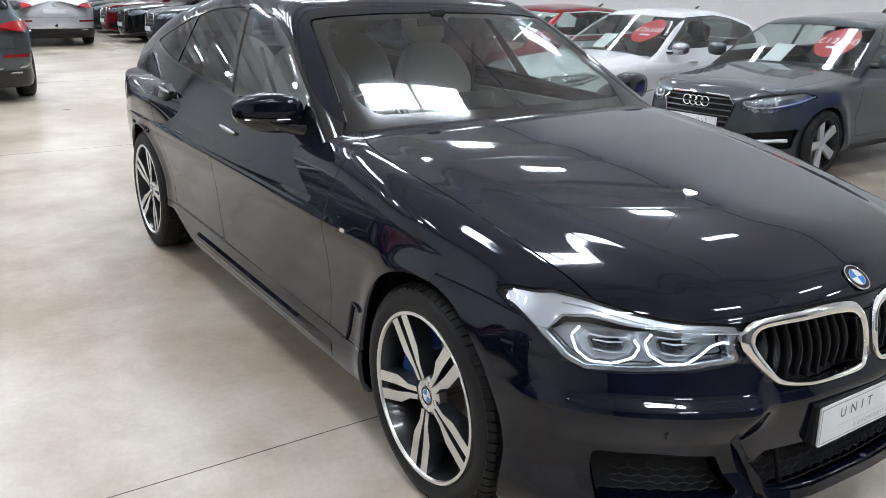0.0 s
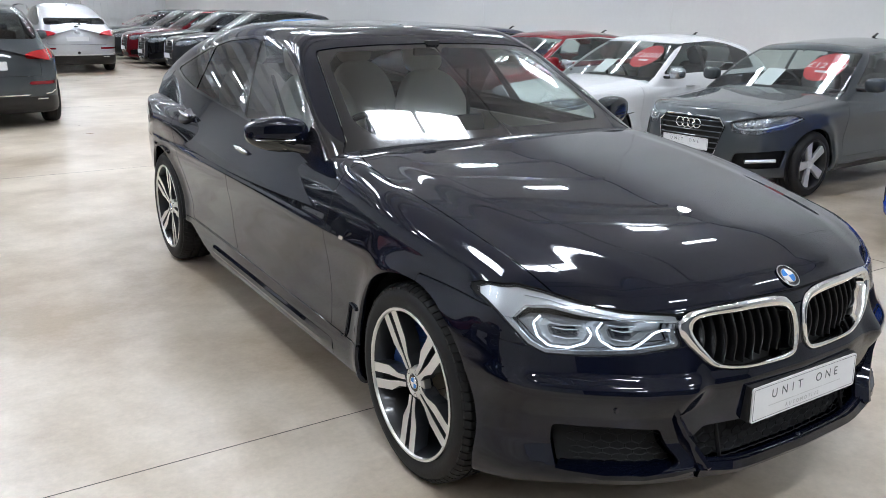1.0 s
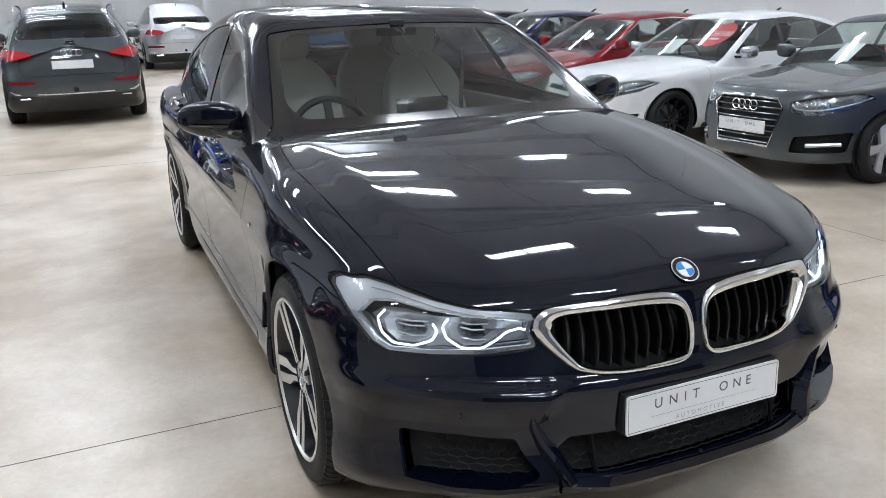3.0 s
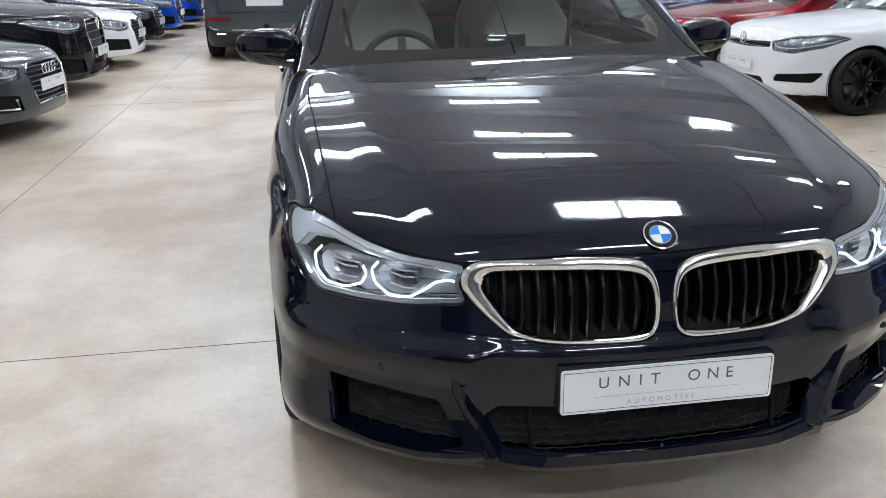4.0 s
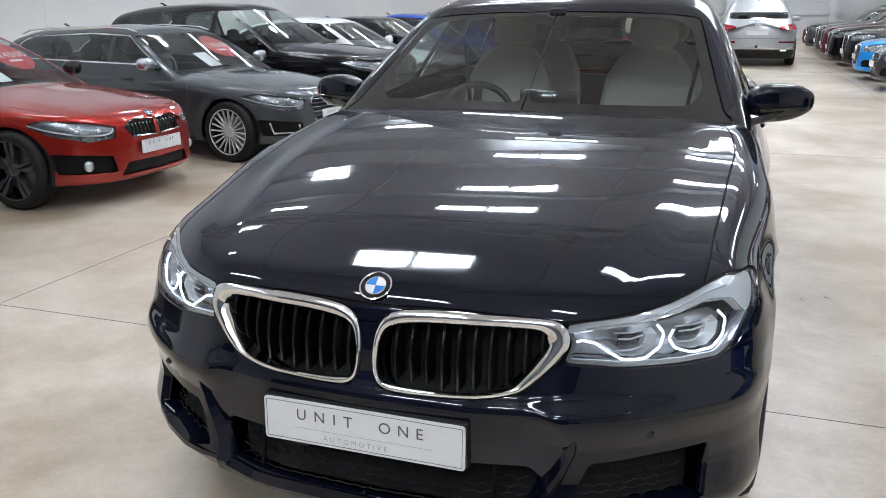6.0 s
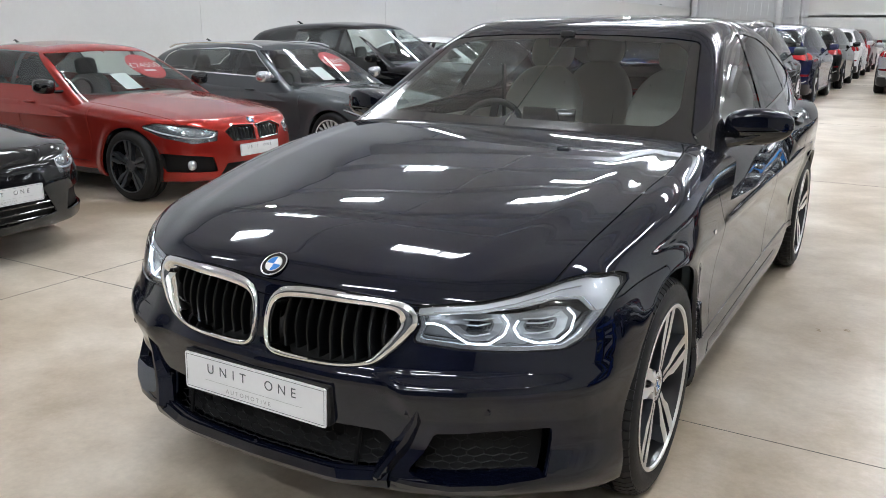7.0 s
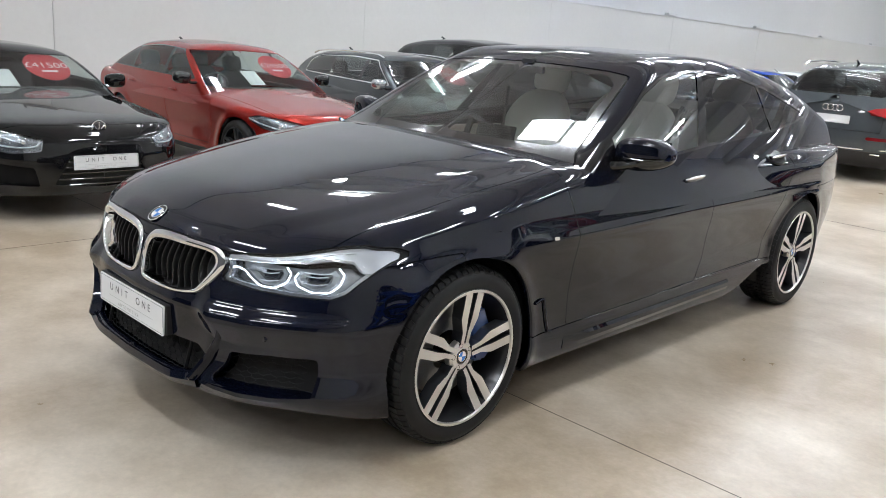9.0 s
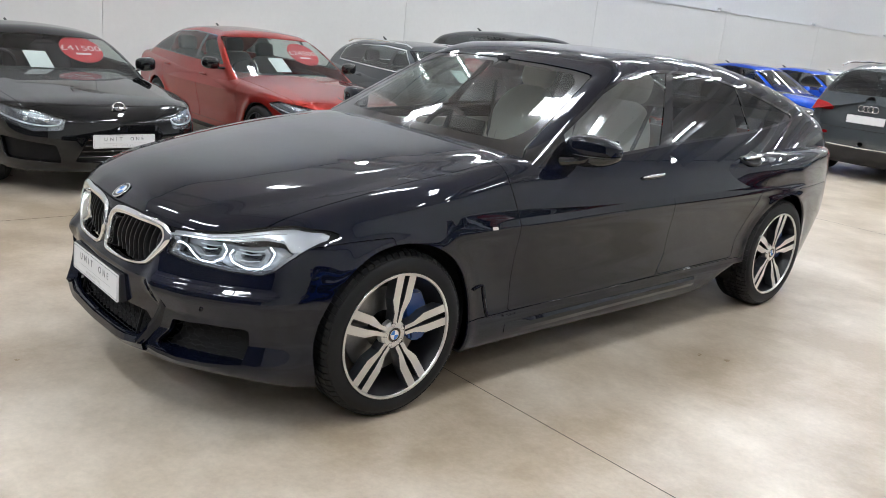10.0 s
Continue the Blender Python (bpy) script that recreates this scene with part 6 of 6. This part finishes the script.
    # cabin glass
    sc, _, high = high.carve(lambda x, y, z: np.maximum(np.maximum(polydist(np.abs(x), z, [(0, cowl - 0.2), (h - 0.1, cowl - 0.2), (h - 0.12, cowl + 0.02), (h - 0.27, H - 0.12), (0, H - 0.1)], 0.03), y - screen - 0.15), -y), 0.002)
    whole("windscreen", sc, M_GLASS, car)
    t1 = min(yr - 0.45, tail[2] + 0.1)
    rl = crv([(screen - 0.4, H - 0.33), (screen + 0.05, H - 0.125), (screen + 0.7, H - 0.10), (tail[0], tail[1] - 0.10), (t1 + 0.1, min(tail[3], tail[1]) - 0.16), (t1 + 0.4, belt)], 0.06)
    wf = lambda x, y, z: np.maximum(np.maximum(np.maximum(np.maximum(belt + 0.045 + 0.015 * y - z, z - rl(y)), (base + 0.20 + (z - cowl) * 0.97 * (screen - base) / (H - 0.08 - cowl)) - y), y - (t1 - 0.4 * (z - belt))), 0.3 - np.abs(x))
    dl, strip, high = high.carve(wf, 0.007)
    both("window_trim", strip.moved(0.002), M_CHROME if chrome else M_GLOSSBLACK, car)
    cut2 = min(t1 - 0.55, 2.62) if doors == 4 else 1.80
    for a, bnd, m in ((0.0, 1.70 if doors == 4 else 1.95, M_GLASS), (1.77 if doors == 4 else 2.02, cut2 if doors == 4 else 9.0, M_GLASS if detail > 1 and not rear else M_PRIVACY), (cut2 + 0.04, 9.0, M_PRIVACY)):
        w, dl = dl.cut(lambda x, y, z: np.maximum(a - y, y - bnd))
        if w.F:
            both("side_window", w, m, car)
    for pc in ([dl] if dl.F else []):
        scattered("pillar_trim", pc, M_GLOSSBLACK, car)
    rs, _, high = high.carve(lambda x, y, z: np.maximum(np.maximum(np.abs(x) - (h - 0.30), belt + 0.10 - z), np.maximum((yr - sharpness * (z - tailz) - 0.22) - y, z - (tail[3] - 0.02 if tail[3] > 1.25 else 9))), 0.002)
    if rs.F:
        whole("rear_screen", rs, M_PRIVACY, car)
    whole("roof", high, coat, car, "", 0.01)
    if rails:
        bm = bmesh.new()
        pts = [(h - 0.30 - 0.02 * ((y - 2.4) / 1.0) ** 2, y, H - 0.03 - 0.06 * ((y - 2.3) / 1.2) ** 2 + (0.0 if 1.5 < y < 3.3 else -0.03)) for y in np.linspace(1.45, 3.4, 14)]
        tube(bm, pts, 0.014, 6)
        pair_part("roof_rail", bm, M_CHROME, car)
    bm = bmesh.new()
    tube(bm, [(0, tail[0] + 0.05, tail[1] - 0.01), (0, tail[0] + 0.13, tail[1] + 0.035), (0, tail[0] + 0.16, tail[1] + 0.03)], [0.02, 0.012, 0.005], 6)
    part("aerial_fin", bm, M_GLOSSBLACK, car)
    # wheels and wells
    key = (id(wheel), R)
    wheel = wheel or W_SILVER
    if key not in WHEELS:
        WHEELS[key] = wheel_thing(wheel, R, 0.225, R * 0.755)
        first = WHEELS[key]
    else:
        first = copy_thing(WHEELS[key], pose(0, 0, 0))
    xw = h - 0.125
    mount(first, car, pose(xw, 0, R, 20))
    for m in (pose(-xw, 0, R, 70, 0, 180), pose(xw, wb, R, 33), pose(-xw, wb, R, 10, 0, 180)):
        mount(copy_thing(WHEELS[key], m), car, m)
    for y0 in (0.0, wb):
        for s in (-1, 1):
            bm = bmesh.new()
            n, ring = 14, []
            for k in range(n + 1):
                a = math.pi * (-0.1 + 1.2 * k / n)
                ring.append([bm.verts.new((s * x, y0 + (R + 0.045) * math.cos(a), R + (R + 0.045) * math.sin(a))) for x in (h - 0.07, h - 0.35)])
            mid = bm.verts.new((s * (h - 0.35), y0, R))
            for k in range(n):
                bm.faces.new((ring[k][0], ring[k + 1][0], ring[k + 1][1], ring[k][1]))
                bm.faces.new((ring[k][1], ring[k + 1][1], mid))
            part("wheel_liner", bm, M_PLASTIC, car)
    bm = bmesh.new()
    box(bm, -h + 0.36, h - 0.36, -fo + 0.35, yr - 0.5, 0.21, 0.26)
    part("floor_pan", bm, M_DARK, car)
    # mirrors
    bm = bmesh.new()
    vs = blob(bm, (0, 0, 0), (0.105, 0.06, 0.07), 0.65, 10)
    for v in vs:
        v.co.y += 2.0 * v.co.x * v.co.x
    bmesh.ops.transform(bm, matrix=pose(h + 0.075, base + 0.31, belt + 0.075, 0, -4, 5), verts=bm.verts)
    heads = pair_part("wing_mirror", bm, mirror or coat, car, "", 60)
    bm = bmesh.new()
    tube(bm, [(h - 0.09, base + 0.27, belt + 0.02), (h - 0.02, base + 0.29, belt + 0.02), (h + 0.04, base + 0.31, belt + 0.04)], 0.018, 6)
    pair_part("mirror_arm", bm, M_GLOSSBLACK, heads)
    # cabin: seats, dash and wheel
    if detail > 1 or rear:
        for yy, rows_ in ((1.55, (-0.36, 0.36)), (2.42, (-0.36, 0.36))):
            for x in rows_:
                bm = bmesh.new()
                blob(bm, (x, yy + 0.2, 0.5), (0.25, 0.27, 0.09), 0.5, 8)
                blob(bm, (x, yy + 0.50, 0.50 + 0.26), (0.24, 0.08, 0.31), 0.5, 8, pose(0, 0, 0, -14))
                blob(bm, (x, yy + 0.60, min(H - 0.30, 1.17)), (0.13, 0.05, 0.10), 0.5, 8, pose(0, 0, 0, -12))
                sharp(part("seat", bm, M_TRIMBLACK, car), 60)
    bm = bmesh.new()
    box(bm, -h + 0.16, h - 0.16, 0.75, 1.25, 0.7, cowl - 0.03, 0.05)
    sharp(part("dashboard", bm, M_TRIMBLACK, car), 50)
    bm = bmesh.new()
    tube(bm, [(-0.36 + 0.18 * math.cos(a), 1.36 - 0.07 * math.sin(a), cowl - 0.04 + 0.165 * math.sin(a)) for a in np.linspace(0, 2 * math.pi, 20, endpoint=False)], 0.016, 6, True)
    part("steering_wheel", bm, M_TRIMBLACK, car)
    bm = bmesh.new()
    box(bm, -h + 0.14, h - 0.14, 0.9, yr - 0.7, 0.3, 0.42)
    part("cabin_floor", bm, M_TRIMBLACK, car)
    if plate:
        zp = 0.49 if grille in ("single", "bar") else 0.47
        number_plate(car, pose(0, float(front_y(0.0, zp, low_f)) - 0.012, zp), detail > 1)
        if rear:
            number_plate(car, pose(0, ry(0.0, 0.86) + 0.006, 0.84, 0, 0, 180), False)
    if price:
        price_card(car, price, cowl, screen, H, base)
    car.matrix_basis = pose_m
    return car


M_PRICE = mat("red_price_film", (0.50, 0.012, 0.02), 0.5)
M_PAPER = grain(mat("white_paper", (0.82, 0.82, 0.82), 0.6), 30, 0.02, 0.05)


def price_card(car, text, cowl, screen, H, base):
    """A red oval price bubble and a white sheet behind the windscreen."""
    k = (screen - base) / (H - 0.08 - cowl)
    tilt = math.degrees(math.atan2(1, k))
    z = cowl + 0.54 * (H - 0.08 - cowl)
    y = base + 0.03 + (z - cowl) * k + 0.045
    m = pose(0.36, y, z, tilt) @ pose(0, 0, 0, 0, 0, 0)
    bm = bmesh.new()
    slab(bm, [(0.205 * math.cos(a), 0.245 * math.sin(a)) for a in np.linspace(0, 2 * math.pi, 36, endpoint=False)], 0.002, m)
    card = part("price_bubble", bm, M_PRICE, car, "red oval price sticker with white figures")
    lettering(text, card, m @ pose(0, -0.02, 0.0025), 0.135, 1.0, M_PAPER, "CENTER")
    bm = bmesh.new()
    box(bm, -0.075, 0.075, -0.10, -0.065, 0.002, 0.003)
    bmesh.ops.transform(bm, matrix=m, verts=bm.verts)
    part("small_print", bm, M_PAPER, card)
    z = cowl + 0.24 * (H - 0.08 - cowl)
    m = pose(-0.12, base + (z - cowl) * k + 0.04, z, tilt)
    bm = bmesh.new()
    box(bm, -0.105, 0.105, -0.148, 0.148, 0, 0.001)
    bmesh.ops.transform(bm, matrix=m, verts=bm.verts)
    part("paper_sheet", bm, M_PAPER, car, "white information sheet")


def facing(x, y, way, size=1.0, turn=0.0):
    """The pose of a car with its nose at x, y: way 'e' looks along +x, 'w' along -x; turn swings it round its front axle."""
    return {"e": pose(x - 0.85 * size, y, 0, 0, 0, 90 + turn), "w": pose(x + 0.85 * size, y, 0, 0, 0, -90 + turn)}[way] @ Matrix.Scale(size, 4)


NAVY, BLACK, GREY, RED, WHITE, BLUE, SKY, SILVER, ORANGE, TEAL, RUBY = (("deep_navy", (0.008, 0.012, 0.05), 0.3), ("black_paint", (0.006, 0.006, 0.007), 0.1), ("slate_grey", (0.065, 0.074, 0.081), 0.4), ("bright_red", (0.17, 0.005, 0.010), 0.2),
    ("white_paint", (0.75, 0.76, 0.77), 0.0), ("mid_blue", (0.01, 0.06, 0.42), 0.4), ("sky_blue", (0.02, 0.22, 0.62), 0.3), ("silver_paint", (0.5, 0.51, 0.53), 0.6), ("orange_red", (0.30, 0.018, 0.012), 0.7), ("dark_grey", (0.03, 0.032, 0.035), 0.4), ("ruby_red", (0.12, 0.006, 0.012), 0.3))
SUV = dict(L=4.67, W=1.90, H=1.66, wb=2.82, fo=0.88, bonnet=0.98, cowl=1.10, screen=1.44, belt=1.08, tail=(3.0, 1.62, 3.6, 1.52), tailz=1.12, sharpness=0.45, R=0.37)
SALOON = dict(L=4.63, W=1.82, H=1.44, wb=2.81, fo=0.80, bonnet=0.80, cowl=0.94, screen=1.41, tail=(2.75, 1.39, 3.40, 1.13), tailz=1.02, sharpness=1.5)
HATCH = dict(L=4.26, W=1.79, H=1.48, wb=2.62, fo=0.86, bonnet=0.85, cowl=0.96, screen=1.37, tail=(2.4, 1.44, 3.0, 1.34), tailz=0.98, sharpness=0.5)
# the row by the east wall, noses towards the aisle
parked_car("hatchback_car", "slate grey three-door hatchback with a large chrome-barred grille", GREY, facing(3.65, 2.91, "w", 0.95, 3.5), **{**HATCH, "L": 3.97, "W": 1.74, "wb": 2.47, "H": 1.42, "fo": 0.82, "bonnet": 0.85, "cowl": 0.95, "screen": 1.08, "base": 0.46}, grille="single", badge="rings", duct="bar", price="£12150", R=0.31, doors=2)
parked_car("hatchback_car", "white five-door hatchback with black wheels and silver mirrors", WHITE, facing(3.30, 5.08, "w", 0.92, 3), **HATCH, wheel=W_BLACK, price="£26500", grille="slim", mirror=M_SHADE)
parked_car("coupe_car", "bright red low coupe with a wide lower grille", RED, facing(3.15, 7.15, "w", 0.94), **SALOON, grille="bar", doors=2, chrome=True, mirror=None)
EAST = ((NAVY, SALOON, "saloon_car"), (BLACK, SALOON, "saloon_car"), (TEAL, SALOON, "saloon_car"), (SKY, HATCH, "hatchback_car"), (TEAL, SUV, "suv_car"), (BLACK, SUV, "suv_car"), (RUBY, SUV, "suv_car"), (TEAL, SUV, "suv_car"), (GREY, SUV, "suv_car"), (RED, HATCH, "hatchback_car"))
for k, (col, kind, what) in enumerate(EAST):
    parked_car(what, col[0].replace("_", " ") + (" saloon" if kind is SALOON else " hatchback" if kind is HATCH else " sport utility car") + " parked nose out along the wall", col, facing(3.2 + 0.06 * math.sin(k * 2.1), 9.55 + 2.4 * k, "w", 0.95), **kind, detail=2 if k < 2 else 1, grille="single" if k % 2 else "bar", badge="rings" if k % 2 else "disc")
parked_car("hatchback_car", "blue hatchback in the row by the wall", BLUE, facing(3.36, 0.25, "w", 0.95), **HATCH, detail=2, grille="bar")
# the row by the west wall
parked_car("coupe_car", "black two-seat sports coupe", BLACK, facing(-3.27, 0.40, "e", 0.945, 1.7), L=4.38, W=1.85, H=1.29, wb=2.47, fo=0.92, bonnet=0.78, cowl=0.90, screen=1.27, belt=0.88, tail=(2.2, 1.24, 3.0, 1.05), tailz=0.98, sharpness=1.2, grille="low", price="£41500", doors=2)
parked_car("saloon_car", "orange-red four-door saloon with dark twin-spoke wheels", ORANGE, facing(-3.47, 2.97, "e", 0.915), **SALOON, grille="kidney", price="£24500", wheel=W_TWIN, badge="round", duct="fog", mirror=M_GLOSSBLACK)
parked_car("estate_car", "slate grey estate car with chrome window trim and rails", GREY, facing(-2.97, 5.2, "e", 0.91, -7), **{**SALOON, "L": 4.75, "tail": (3.2, 1.40, 3.7, 1.30), "sharpness": 0.7}, grille="single", badge="rings", wheel=W_MULTI, price="£18500", rails=True, duct="bracket", chrome=True, mirror=M_SHADE)
WEST = ((BLACK, SUV, "suv_car"), (WHITE, SALOON, "saloon_car"), (BLACK, SALOON, "saloon_car"), (BLUE, HATCH, "hatchback_car"), (BLUE, HATCH, "hatchback_car"), (WHITE, HATCH, "hatchback_car"), (WHITE, SALOON, "saloon_car"), (SILVER, SALOON, "saloon_car"), (RED, HATCH, "hatchback_car"))
for k, (col, kind, what) in enumerate(WEST):
    parked_car(what, col[0].replace("_", " ") + (" saloon" if kind is SALOON else " hatchback" if kind is HATCH else " crossover") + " parked nose out along the wall", col, facing(-3.2 + 0.08 * math.sin(k * 1.7), 7.65 + 2.35 * k, "e", 0.94), **kind, detail=2 if k < 2 else 1, grille="bar" if k % 2 == 0 else "single", badge="disc" if k != 2 else "rings")
# the queue in the middle aisle, tails towards the camera
parked_car("suv_car", "slate grey sport utility car seen from its tail", GREY, pose(-1.42, 13.75, 0, 0, 0, 180), **SUV, rear=True, badge="rings", rails=True, wheel=W_MULTI)
parked_car("suv_car", "deep navy sport utility car seen from its tail", NAVY, pose(-1.45, 19.6, 0, 0, 0, 180), **SUV, rear=True)
parked_car("suv_car", "silver-white coupe sport utility car seen from its tail", SILVER, pose(1.35, 24.2, 0, 0, 0, 180), **{**SUV, "L": 4.9, "W": 2.0, "H": 1.72, "wb": 2.92, "tail": (2.7, 1.64, 3.7, 1.36), "sharpness": 1.3}, rear=True)
for y, col, name in ((25.3, BLACK, "black"), (31.2, WHITE, "white"), (37.0, RUBY, "ruby red")):
    parked_car("suv_car", name + " sport utility car far down the middle aisle", col, pose(-1.4, y, 0, 0, 0, 180), **SUV, rear=True, detail=1)
